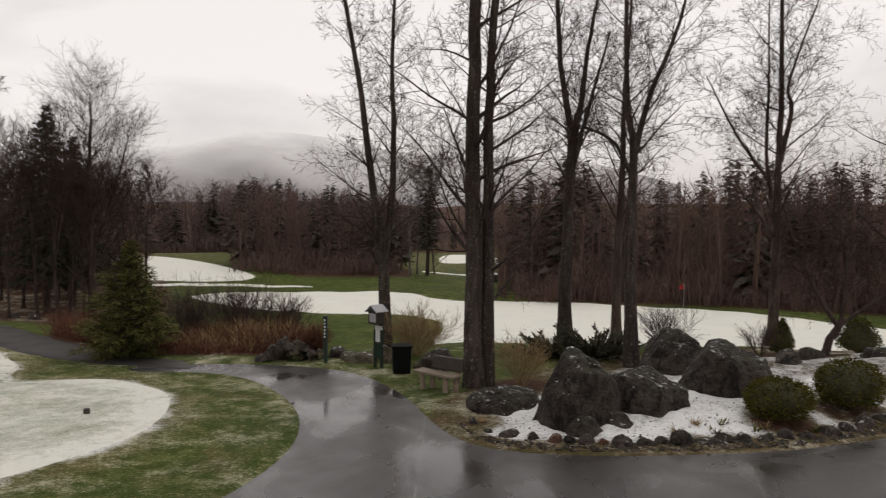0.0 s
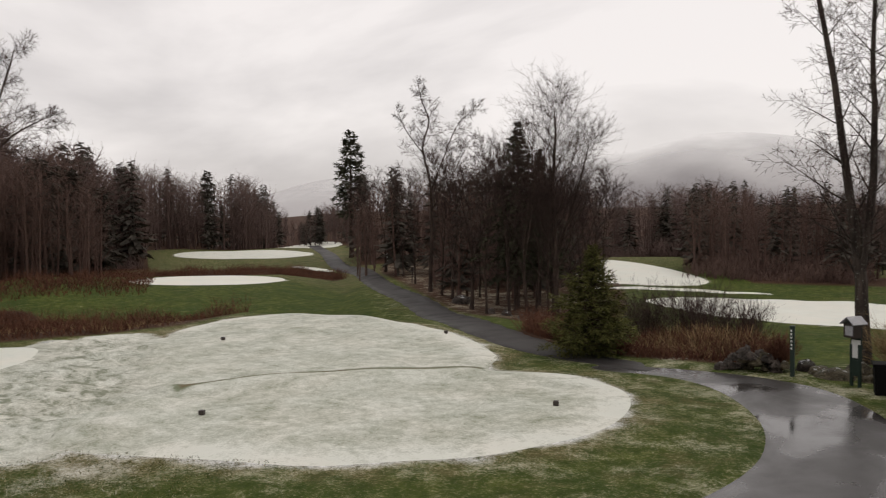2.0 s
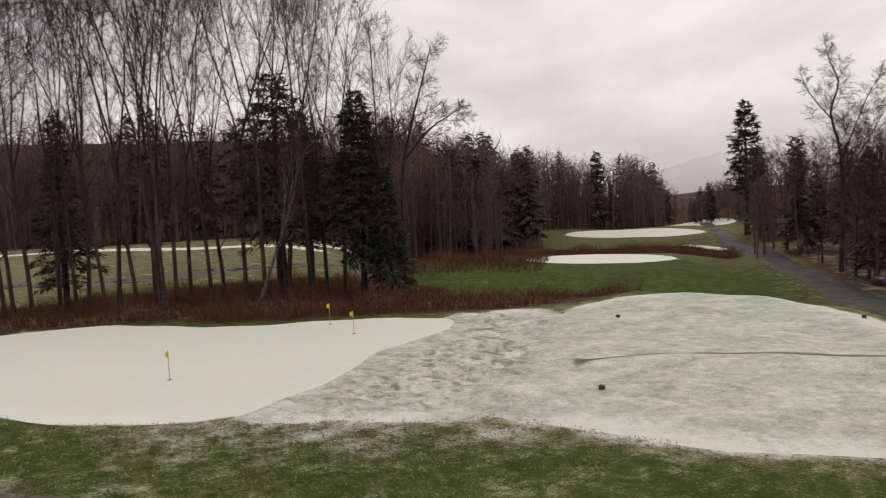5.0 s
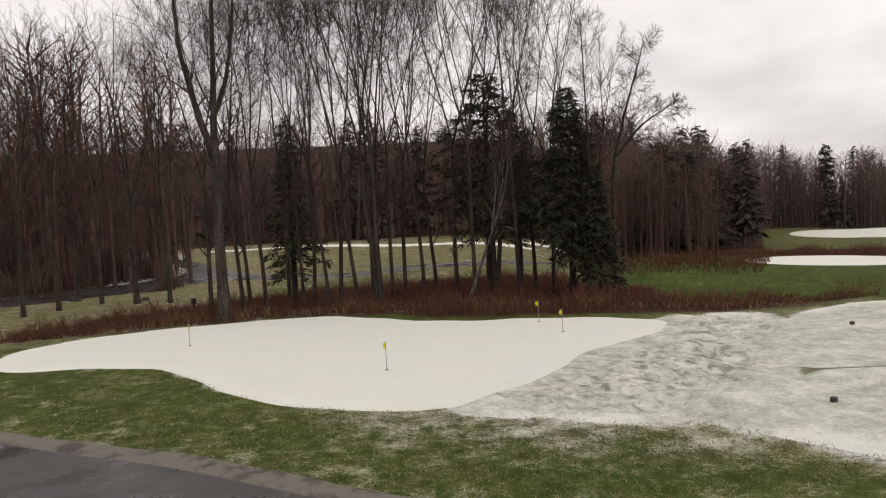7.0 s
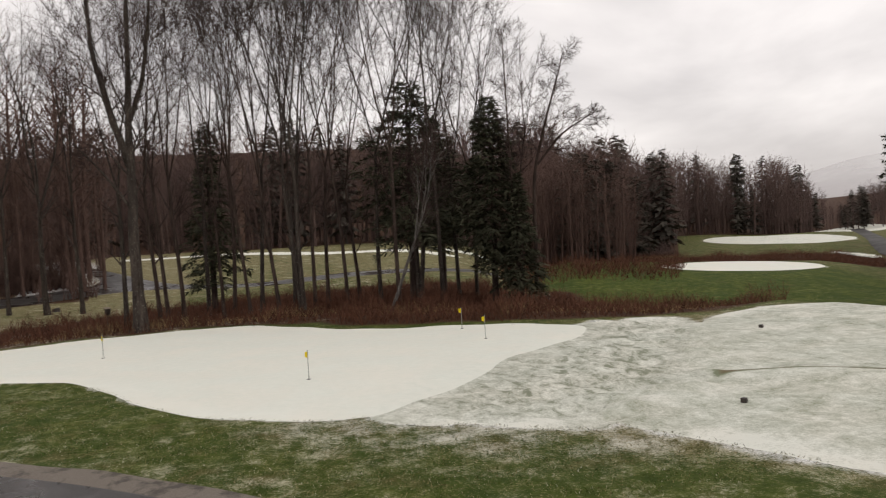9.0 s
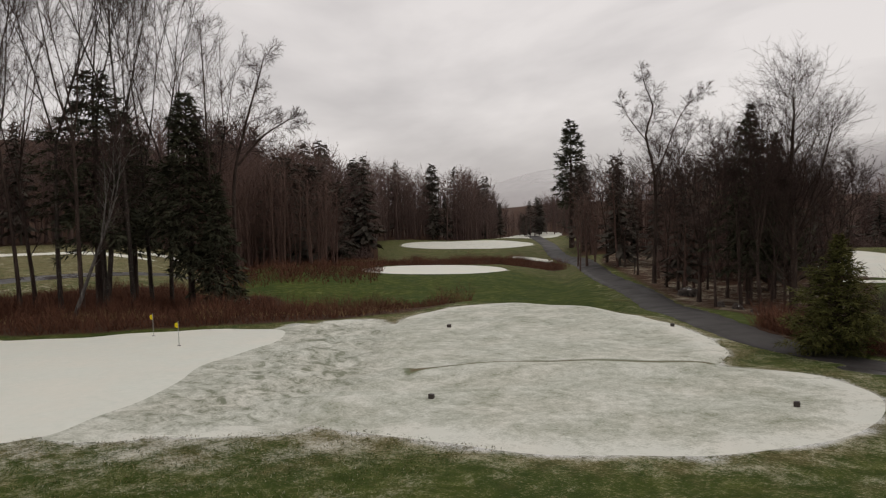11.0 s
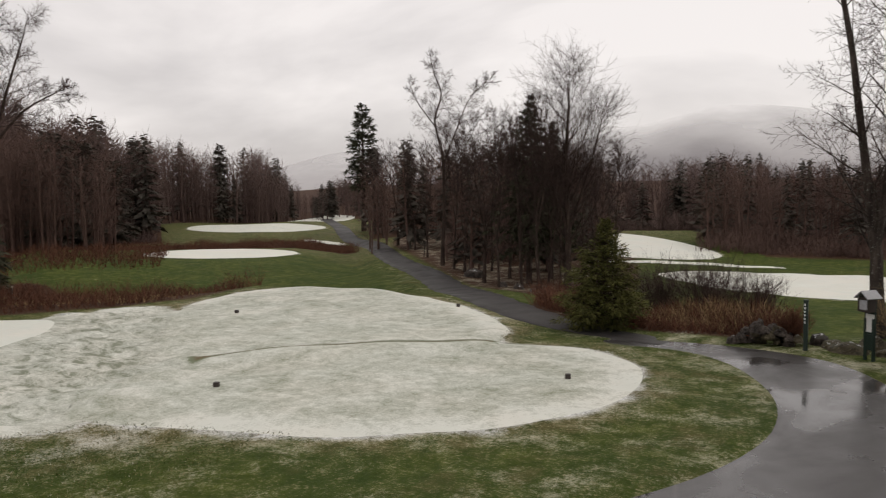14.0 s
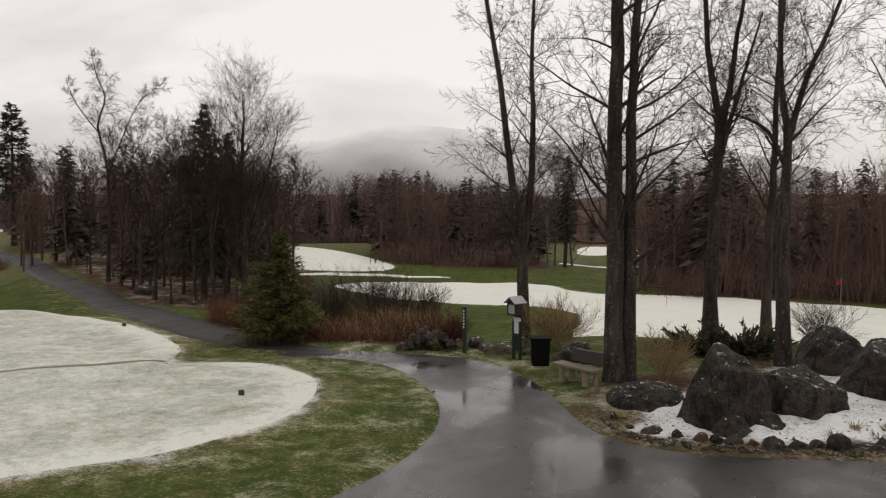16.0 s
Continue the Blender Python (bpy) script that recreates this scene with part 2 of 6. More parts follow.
M_GROUND = ground_material()
M_TEE = turf_snow("thin_snow_on_tee", 0.36, 0.72, 0.92, (0.145, 0.172, 0.092), 0.94)
M_APRON = turf_snow("trodden_thin_snow", 0.36, 0.70, 0.85, (0.135, 0.155, 0.090), 0.95)
M_GREEN = turf_snow("smooth_snow_on_green", 0.40, 0.95, 0.6, (0.52, 0.60, 0.53), 1.0, 0.3)
M_FAIR = turf_snow("snow_on_fairway", 0.48, 0.95, 0.6, (0.20, 0.22, 0.12))
M_ASPHALT = asphalt_material()
M_PATH = asphalt_material("damp_path_asphalt", 0.45)
M_KERB = shoulder_material()
M_BARK = bark_material("grey_brown_bark", (0.038, 0.025, 0.020), (0.112, 0.080, 0.066), 0.35)
M_MAPLE = bark_material("lichen_spotted_maple_bark", (0.030, 0.023, 0.019), (0.110, 0.087, 0.073), 1.6)
M_TWIG = bark_material("dark_twig", (0.034, 0.021, 0.018), (0.078, 0.050, 0.043))
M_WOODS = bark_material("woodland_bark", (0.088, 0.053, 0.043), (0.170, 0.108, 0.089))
# paler copy of the woodland bark, distance haze mixed into its colour
M_WOODS_FAR = bark_material("haze_tinted_woodland_bark", (0.100, 0.065, 0.056), (0.165, 0.113, 0.100))
M_BIRCH = bark_material("pale_birch_bark", (0.06, 0.05, 0.045), (0.26, 0.24, 0.22), 0.6)
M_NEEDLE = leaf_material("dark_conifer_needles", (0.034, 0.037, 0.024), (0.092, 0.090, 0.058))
# the same needles for far trees, lightened in colour to stand in for haze
M_NEEDLE_FAR = leaf_material("haze_tinted_conifer_needles", (0.065, 0.058, 0.048), (0.110, 0.096, 0.079))
M_SPRUCE = leaf_material("young_spruce_needles", (0.034, 0.040, 0.013), (0.150, 0.145, 0.048))
M_BOX = leaf_material("clipped_yew_leaves", (0.022, 0.025, 0.006), (0.125, 0.112, 0.024))
M_BRUSH = leaf_material("red_brown_stalks", (0.042, 0.020, 0.014), (0.150, 0.068, 0.042), 0.5)
M_STRAW = leaf_material("dead_straw_stalks", (0.13, 0.085, 0.040), (0.36, 0.26, 0.14), 0.6)
turf = Nodes("grass_blades")
isle = turf.add("ShaderNodeNewGeometry").outputs["Random Per Island"]
M_BLADE = turf.set(turf.ramp(isle, (0.0, (0.022, 0.038, 0.008)), (0.45, (0.060, 0.082, 0.018)), (0.62, (0.12, 0.105, 0.040)), (0.86, (0.34, 0.28, 0.15)), (1.0, (0.62, 0.60, 0.50))), 0.7, spec=0.08)
M_ROCK = rock_material("wet_dark_boulder", (0.018, 0.014, 0.011), (0.118, 0.094, 0.078), 0.5)
M_STONE = rock_material("grey_brown_stone", (0.034, 0.028, 0.024), (0.150, 0.122, 0.103))
M_MOSSY = rock_material("mossy_tan_stone", (0.070, 0.058, 0.034), (0.215, 0.180, 0.120), 0.4)
M_RED_STONE = rock_material("reddish_stone", (0.090, 0.042, 0.028), (0.210, 0.110, 0.075))


# ---- shape helpers ----
def mesh_object(name, verts, faces, material, parent=None, label="", flat_shade=False):
    me = bpy.data.meshes.new(name)
    me.from_pydata(verts, [], faces)
    me.materials.append(material)
    if not flat_shade:
        me.shade_smooth()
    ob = new(name, me)
    ob.parent = parent
    return tagged(ob, label)


def part(name, bm, material, parent=None, label="", flat_shade=True):
    """One bmesh as one mesh object under a thing or part."""
    me = bpy.data.meshes.new(name)
    bm.normal_update()
    bm.to_mesh(me)
    bm.free()
    me.materials.append(material)
    if not flat_shade:
        me.shade_smooth()
    ob = new(name, me)
    ob.parent = parent
    return tagged(ob, label)


def thing(name, at, turn=0.0, label="", category="", group=""):
    ob = new(name)
    ob.empty_display_size = 0.2
    ob.matrix_world = pose(*at, 0, 0, turn)
    return tagged(ob, label, category, group)


def box(bm, centre, size, turn=(0, 0, 0), bevel=0.0):
    m = pose(*centre, *turn) @ Matrix.Diagonal((*size, 1))
    made = bmesh.ops.create_cube(bm, size=1.0, matrix=m)
    if bevel:
        edges = list({e for v in made["verts"] for e in v.link_edges})
        bmesh.ops.bevel(bm, geom=edges, offset=bevel, segments=2, affect="EDGES", profile=0.5)
    return bm


def ngon_prism(bm, centre, radius, height_, sides=16, top=None, turn=(0, 0, 0)):
    bmesh.ops.create_cone(bm, cap_ends=True, segments=sides, radius1=radius, radius2=radius if top is None else top, depth=height_, matrix=pose(*centre, *turn))
    return bm


class Tubes:
    """Collects tapered tubes and leaf blades as plain vertex and face lists."""

    def __init__(self):
        self.v, self.f = [], []

    def tube(self, pts, radii, sides):
        base, n = len(self.v), len(pts)
        point_end = radii[-1] <= 0
        for i, (p, r) in enumerate(zip(pts, radii)):
            if point_end and i == n - 1:
                self.v.append(tuple(p))
                break
            d = pts[min(i + 1, n - 1)] - pts[max(i - 1, 0)]
            d.normalize()
            u = d.cross(Vector((0.31, 0.95, 0.05)))
            u.normalize()
            w = d.cross(u)
            for k in range(sides):
                a = 2 * math.pi * k / sides
                self.v.append(tuple(p + u * (r * math.cos(a)) + w * (r * math.sin(a))))
        rings = n - 1 if not point_end else n - 2
        for i in range(rings):
            for k in range(sides):
                a, b = base + i * sides + k, base + i * sides + (k + 1) % sides
                self.f.append((a, b, b + sides, a + sides))
        if point_end:
            tip = len(self.v) - 1
            for k in range(sides):
                self.f.append((base + rings * sides + k, base + rings * sides + (k + 1) % sides, tip))

    def blade(self, p, d, side, length, width):
        i = len(self.v)
        self.v += [tuple(p - side * width * 0.5), tuple(p + side * width * 0.5), tuple(p + d * length)]
        self.f.append((i, i + 1, i + 2))


def rand_dir(rng):
    z, a = rng.uniform(-1, 1), rng.uniform(0, 2 * math.pi)
    s = math.sqrt(1 - z * z)
    return Vector((s * math.cos(a), s * math.sin(a), z))


def off_axis(d, angle, azimuth):
    u = d.orthogonal().normalized()
    w = d.cross(u)
    side = u * math.cos(azimuth) + w * math.sin(azimuth)
    return (d * math.cos(angle) + side * math.sin(angle)).normalized()


def limb(rng, wood, twigs, p, d, length, r, level, deepest, rise=0.05, wiggle=0.10, kids=(9, 6, 4), spread=0.8, bare=0.3, fine=0.007):
    """A branch that wanders and bears smaller ones, down to twigs that end in points."""
    last = level >= deepest
    n = 1 if last else ((2 if deepest == 3 else max(2, min(5, int(length / 0.4)))) if level >= 2 else max(4, min(9, int(length / 0.4))))
    pts, radii = [p.copy()], [r]
    q, dd = p.copy(), d.copy()
    for i in range(n):
        dd = (dd + rand_dir(rng) * wiggle + Vector((0, 0, rise))).normalized()
        q = q + dd * (length / n)
        pts.append(q.copy())
        radii.append(max(r * (1 - 0.85 * (i + 1) / n), fine * 0.7))
    if last:
        radii[-1] = 0
    store = twigs if level >= 2 or last else wood
    store.tube(pts, radii, 3 if level >= 2 else (5 if level == 1 else 7))
    if last:
        return
    count = kids[min(level, len(kids) - 1)]
    for k in range(count):
        f = bare + (1 - bare) * (k + rng.random()) / count
        i = min(int(f * n), n - 1)
        at = pts[i].lerp(pts[i + 1], f * n - i)
        way = (pts[i + 1] - pts[i]).normalized()
        new_d = off_axis(way, rng.uniform(0.55, 1.1) * spread, k * 2.4 + rng.uniform(-0.6, 0.6))
        size = length * rng.uniform(0.36, 0.78) * (1.15 - 0.6 * f) * (1.25 if level + 1 == deepest else 1.0)
        limb(rng, wood, twigs, at, new_d, size, max(radii[i] * 0.5, fine), level + 1, deepest, rise * 0.7, wiggle * 1.25, kids, spread, 0.12, fine)


def stem(rng, wood, twigs, pts, r0, r1, branches, reach, deepest, start=0.4, sides=10, rise=0.05, kids=(8, 5, 4), spread=0.9, flare=1.4, fine=0.007):
    """A trunk along a few given points, with branches from start (a share of its length) upwards."""
    ctrl = [Vector(p) for p in pts]
    n = 16
    path, rad = [], []
    for i in range(n + 1):
        f = i / n * (len(ctrl) - 1)
        k = min(int(f), len(ctrl) - 2)
        a, b = ctrl[k], ctrl[k + 1]
        before, after = ctrl[max(k - 1, 0)], ctrl[min(k + 2, len(ctrl) - 1)]
        t = f - k
        p = 0.5 * (2 * a + (b - before) * t + (2 * before - 5 * a + 4 * b - after) * t * t + (3 * a - before - 3 * b + after) * t**3)
        path.append(p + Vector((rng.uniform(-1, 1), rng.uniform(-1, 1), 0)) * r0 * 0.12)
        swell = 1 + (flare - 1) * max(0.0, 1 - i / 2.0)
        rad.append((r0 + (r1 - r0) * (i / n)) * swell)
    wood.tube(path, rad, sides)
    for k in range(branches):
        f = start + (1 - start) * (k + rng.random()) / branches
        i = min(int(f * n), n - 1)
        way = (path[i + 1] - path[i]).normalized()
        d = off_axis(way, rng.uniform(0.6, 1.15) * spread, k * 2.4 + rng.uniform(-0.5, 0.5))
        limb(rng, wood, twigs, path[i], d, reach * rng.uniform(0.6, 1.1) * (1.2 - 0.7 * f), max(rad[i] * rng.uniform(0.2, 0.38), fine * 1.6), 1, deepest, rise, 0.13, kids, spread, 0.15, fine)
    return path


def tree_object(name, wood, twigs, at, label, bark, twig_mat=None, turn=0.0, group=""):
    tree = thing(name, at, turn, label, "tree", group)
    mesh_object("trunk", wood.v, wood.f, bark, tree)
    if twigs.f:
        mesh_object("crown", twigs.v, twigs.f, twig_mat or M_TWIG, tree)
    return tree


def on_ground(x, y, sink=0.08):
    return (x, y, float(height(x, y)) - sink)


def polar(yaw, dist):
    return -dist * math.sin(radians(yaw)), dist * math.cos(radians(yaw))


# ---- the ground: one sheet of rings round the drive, parted along the edges of tarmac, tees and greens ----
def rounded(points, rounds=3):
    """A closed outline with its corners cut smooth."""
    p = np.array(points, float)
    for _ in range(rounds):
        q = np.roll(p, -1, axis=0)
        p = np.stack([0.75 * p + 0.25 * q, 0.25 * p + 0.75 * q], 1).reshape(-1, 2)
    return p


def inside(points, x, y):
    """Metres inside (above 0) or outside (below 0) an outline."""
    p = np.asarray(points, float)
    far, odd = np.full(x.shape, 1e9), np.zeros(x.shape, bool)
    for (ax, ay), (bx, by) in zip(p, np.roll(p, -1, axis=0)):
        dx, dy = bx - ax, by - ay
        t = np.clip(((x - ax) * dx + (y - ay) * dy) / (dx * dx + dy * dy + 1e-12), 0, 1)
        far = np.minimum(far, (x - ax - t * dx) ** 2 + (y - ay - t * dy) ** 2)
        if ay != by:
            odd ^= ((ay > y) != (by > y)) & (x < (bx - ax) * (y - ay) / (by - ay) + ax)
    return np.where(odd, 1, -1) * np.sqrt(far)


DRIVE = rounded([(-23.5, -6), (-21.2, -3.9), (-19.6, -2.5), (-17.2, -0.2), (-13.6, 2.3), (-9, 5.8), (-5.2, 9.6), (-3.5, 12.4), (-2.8, 15.0), (-2.9, 17.2), (-3.5, 19.2),
                 (-4.7, 21.3), (-6.2, 22.5), (-8.6, 22.4), (-8.7, 23.3), (-6, 23.7), (-3.7, 23.3), (-2.2, 22.4), (-0.9, 20.0), (-0.1, 17.0), (0.5, 15.8), (1.3, 15.3),
                 (2.5, 15.05), (4.4, 15.1), (6.6, 15.4), (8.9, 16.3), (14, 18.5), (30, 24), (34, -30), (-30, -34)], 2)
CART_LINE = [(-6.9, 23.3, 0.45), (-8.4, 23.75, 0.62), (-10.3, 24.45, 0.72), (-12.1, 25.7, 0.9), (-15.1, 28.6, 1.0), (-18.8, 33.2, 1.05), (-22.6, 38.5, 1.05), (-29.5, 46.8, 1.1),
             (-37.3, 53.8, 1.0), (-45, 63, 1.0), (-53.6, 73.7, 1.0), (-63.4, 81.4, 1.0), (-72.5, 92.2, 1.0), (-93, 114, 1.0)]


def ribbon_edges(line, step=0.4):
    """Both edges of a strip along a smooth line of (x, y, half width)."""
    p = np.array(line, float)
    for _ in range(3):
        q = np.stack([0.75 * p[:-1] + 0.25 * p[1:], 0.25 * p[:-1] + 0.75 * p[1:]], 1).reshape(-1, 3)
        p = np.concatenate([p[:1], q, p[-1:]])
    along = np.r_[0, np.cumsum(np.hypot(*np.diff(p[:, :2], axis=0).T))]
    at = np.arange(0, along[-1], step)
    p = np.stack([np.interp(at, along, p[:, k]) for k in range(3)], 1)
    way = np.gradient(p[:, :2], axis=0)
    way /= np.linalg.norm(way, axis=1)[:, None]
    across = np.stack([way[:, 1], -way[:, 0]], 1)
    return p, across


cart_mid, cart_across = ribbon_edges(CART_LINE)
CART = np.concatenate([(cart_mid[:, :2] - cart_across * cart_mid[:, 2:])[::6], (cart_mid[:, :2] + cart_across * cart_mid[:, 2:])[::-6]])
ROAD = rounded([(-58, -30), (-64.5, -11), (-67.7, -3.7), (-70.4, 1.7), (-71.2, 5.5), (-68.5, 9.4), (-65.4, 13), (-66.0, 18), (-66.5, 23), (-65, 31), (-63, 40), (-65, 41), (-67, 31),
                (-68.6, 23), (-68.2, 18), (-67.5, 13.5), (-70.5, 9.8), (-73, 7.5), (-77, 5.2), (-84, 2.6), (-92, 0), (-92, -2), (-84.6, 0.4), (-79, 2.3), (-75.2, 2.4), (-73.4, 0),
                (-71.3, -5.8), (-67.6, -11.5), (-61, -30)], 2)
TEE_NEAR = rounded([(-15.2, 9.6), (-12.6, 10.7), (-9.9, 11.4), (-8.1, 12.6), (-6.6, 14.2), (-5.9, 16.2), (-6.0, 18.6), (-7.0, 20.3), (-8.8, 21.3), (-10.6, 21.0), (-12.1, 20.0),
                    (-14.3, 18.5), (-15.8, 17.1), (-16.7, 15.6), (-17.2, 14.0), (-17.1, 12.0)])
TEE_FAR = rounded([(-11.3, 21.6), (-11.6, 22.9), (-13.9, 25.4), (-17.0, 27.7), (-21.1, 29.7), (-24.1, 29.5), (-26.2, 27.8), (-26.3, 24.6), (-25.2, 21.6), (-22.5, 18.8), (-18.6, 15.0),
                   (-15.8, 14.5), (-13.0, 17.0), (-10.6, 19.8)])
GREEN = rounded([(-18.4, 5.9), (-19.7, 3.8), (-21.2, 2.4), (-23.5, 1.2), (-26.7, 0.5), (-28.9, -0.5), (-29.9, -1.9), (-30.7, -3.7), (-31.6, -5.8), (-34.6, -6.2), (-38.3, -4.6),
                 (-39.2, 0), (-39.0, 3.6), (-38.6, 6.6), (-36.9, 8.4), (-33.2, 10.9), (-31, 15.3), (-27.6, 18.3), (-25, 16.1), (-24.1, 14.0), (-23.0, 11.8), (-21.3, 10.4),
                 (-20.1, 8.8), (-19.2, 7.2)])
APRON = rounded([(-18.3, 5.2), (-15.8, 8.4), (-14.3, 9.8), (-14.5, 12), (-16.5, 15.0), (-21.5, 19.5), (-25.2, 21.6), (-27.0, 21.5), (-28.4, 18.4), (-26, 12), (-22, 7)])
TEE_THIRD = rounded([(-58.7, 47.0), (-60.2, 49.1), (-60.4, 51.8), (-59.3, 54.7), (-57.1, 57.0), (-54.3, 58.2), (-51.5, 58.0), (-49.4, 56.7), (-48.3, 54.4), (-48.3, 51.8), (-49.4, 49.3), (-51.3, 47.3), (-53.8, 46.1), (-56.4, 46.0)])
TEE_FOURTH = rounded([(-98.6, 87.7), (-90, 80.5), (-80.4, 80.0), (-72, 82), (-73.5, 92), (-83.8, 97), (-98, 97)])
TEE_FIFTH = rounded([(-66.5, 76.8), (-61, 78), (-58.5, 75.4), (-64, 74.4)])
VALLEY_SNOW = rounded([(-104, 112), (-98, 108), (-88, 105), (-84, 110), (-94, 124), (-106, 130)])
FAIR_MIDDLE = rounded([(-17, 53), (-13, 49.0), (-9.9, 46.3), (-5.6, 44.8), (-2.2, 45.1), (-0.2, 42.8), (0.3, 40), (-0.6, 35), (1.6, 27), (8.5, 27), (14, 27), (20, 30), (22, 36), (19.5, 39.5),
                       (17.9, 42), (15.2, 44.6), (11.4, 46.6), (7.2, 48.6), (3.9, 49.6), (-0.4, 51), (-1.6, 54.6), (-4.4, 56.4), (-11.3, 55.0)])
FAIR_MOUND = rounded([(-29, 74.5), (-23.3, 71.3), (-17.6, 67.6), (-13.4, 62.6), (-15.5, 58.9), (-21.8, 59.0), (-27, 66)])
STRIP = rounded([(-22, 57.6), (-10, 59), (-8, 58.4), (-14, 57.2), (-22, 56.6)])
FAR_RIGHT_SNOW = rounded([(-0.6, 84), (0.2, 97), (3.0, 98), (5.5, 92), (7.6, 93), (8.6, 84), (6.0, 79.5), (4.0, 85), (1.8, 82)])
SNOW_BAND = rounded([(-92.5, 4.6), (-91.5, 13.5), (-86.8, 23.8), (-76.5, 36.4), (-74.3, 35.2), (-84, 23), (-88.6, 13.3), (-89.6, 5.2)])
FAR_LEFT_SNOW = rounded([(-84, 37), (-81, 42), (-79, 42.5), (-79, 39), (-81, 36)])
BED = rounded([(0.3, 15.7), (1.3, 15.2), (4.4, 15.0), (8.9, 16.2), (15, 18.5), (20, 22), (18, 27), (12, 26.5), (6, 25), (2.5, 21.5), (0.4, 19)])
FAIRWAY_GREEN = rounded([(-24, 33), (-43, 32), (-60, 34), (-78, 45), (-76, 56), (-55, 60), (-40, 53), (-29, 43)])
BRUSH_MIDDLE = rounded([(-27, 25.5), (-28, 21), (-29.5, 18.5), (-32, 15.5), (-34.2, 11.6), (-37.5, 9.5), (-42, 16), (-46, 28), (-47, 31), (-36, 33), (-30, 32)])
BRUSH_LEFT = rounded([(-37.2, 9), (-39.2, 7), (-39.8, 3), (-40, -3), (-41, -7), (-48, -8), (-55, 2), (-60, 12), (-60, 26), (-52, 33), (-46, 31), (-42, 22), (-38, 14)])
BRUSH_FAR = rounded([(-48.1, 63.9), (-50.3, 62.2), (-55.9, 62.1), (-60.1, 58.0), (-64.0, 53.7), (-67.6, 49.1), (-70.0, 45.5), (-67.5, 39.0), (-72.7, 37.9), (-81.6, 42.5), (-81.4, 52.8), (-73.5, 61.7), (-69.1, 66.7), (-64.2, 71.3), (-60.4, 74.6), (-58.2, 76.4)])
BRUSH_SPRUCE = rounded([(-3.6, 25), (-6, 24.4), (-9.5, 24.8), (-13, 27), (-14.6, 30), (-12.5, 33), (-9, 32), (-5, 29)])
GROVE_FLOOR = rounded([(-17, 33), (-27, 44.5), (-38, 56), (-52, 72), (-60, 92), (-40, 100), (-25, 75), (-17, 55), (-13, 42)])

# the drive's gritty shoulder: its edge moved outwards
step = np.roll(DRIVE, -1, axis=0) - np.roll(DRIVE, 1, axis=0)
step /= np.linalg.norm(step, axis=1)[:, None]
SHOULDER = DRIVE + 0.62 * np.stack([-step[:, 1], step[:, 0]], 1)


def ring_sheet():
    yaw = np.r_[np.arange(-38, 110, 0.18), np.arange(110, 322, 4.0)]
    rad = np.r_[0.3, np.linspace(2, 11, 8), np.geomspace(11.3, 62, 190), np.geomspace(62.7, 160, 105), np.geomspace(163, 300, 28), np.geomspace(330, 2600, 14)]
    a, r = np.meshgrid(np.radians(yaw), rad, indexing="ij")
    return (-r * np.sin(a)).ravel(), (r * np.cos(a)).ravel(), len(yaw), len(rad)


GX, GY, NA, NR = ring_sheet()
GZ = height(GX, GY)
wander = 0.10 * np.sin(GX * 2.3 + 1.7 * np.sin(GY * 1.9)) + 0.08 * np.sin(GY * 3.1 + GX * 1.1) + 0.05 * np.sin(GX * 7.1 - GY * 5.3)
OUTLINES = {"shoulder": SHOULDER, "drive": DRIVE, "cart": CART, "road": ROAD, "near": TEE_NEAR, "far": TEE_FAR, "green": GREEN, "apron": APRON, "third": TEE_THIRD, "fourth": TEE_FOURTH, "fifth": TEE_FIFTH,
            "valley": VALLEY_SNOW, "middle": FAIR_MIDDLE, "mound": FAIR_MOUND, "strip": STRIP, "fright": FAR_RIGHT_SNOW, "band": SNOW_BAND, "fleft": FAR_LEFT_SNOW, "bed": BED,
            "fgreen": FAIRWAY_GREEN, "bm": BRUSH_MIDDLE, "bl": BRUSH_LEFT, "bf": BRUSH_FAR, "bs": BRUSH_SPRUCE, "grove": GROVE_FLOOR}


def near_box(outline, x, y, reach=8.0):
    lo, hi = np.min(outline, 0) - reach, np.max(outline, 0) + reach
    return (x > lo[0]) & (x < hi[0]) & (y > lo[1]) & (y < hi[1])


def inside_sheet(outline):
    out, mask = np.full(GX.shape, -9.0), near_box(outline, GX, GY)
    out[mask] = inside(outline, GX[mask], GY[mask])
    return out


snapped = np.zeros(GX.shape, bool)
# the sheet's points nearest to an edge move onto it, so that edges run clean
for name in ("shoulder", "drive", "road", "green", "near", "far", "middle", "mound", "third", "fourth"):
    d, dist = inside_sheet(OUTLINES[name]), np.hypot(GX, GY)
    k = np.nonzero((np.abs(d) < 0.010 * dist) & (dist > 9))[0]
    e = 0.01
    gx = (inside(OUTLINES[name], GX[k] + e, GY[k]) - d[k]) / e
    gy = (inside(OUTLINES[name], GX[k], GY[k] + e) - d[k]) / e
    size = np.maximum(np.hypot(gx, gy), 0.3)
    gx, gy = gx / size, gy / size
    ux, uy = GX[k] / dist[k], GY[k] / dist[k]
    cell = dist[k] * 0.52 * np.maximum(np.where(dist[k] < 62.5, 0.0092, 0.0092) * np.abs(gx * ux + gy * uy), 0.0032 * np.abs(gx * uy - gy * ux))
    ok = np.abs(d[k]) < cell
    k, gx, gy = k[ok], gx[ok], gy[ok]
    snapped[k] = True
    GX[k], GY[k] = GX[k] - d[k] * gx, GY[k] - d[k] * gy
GZ = height(GX, GY)
IN = {name: inside_sheet(outline) for name, outline in OUTLINES.items()}
tarmac = np.maximum(np.maximum(IN["drive"], IN["cart"]), IN["road"])
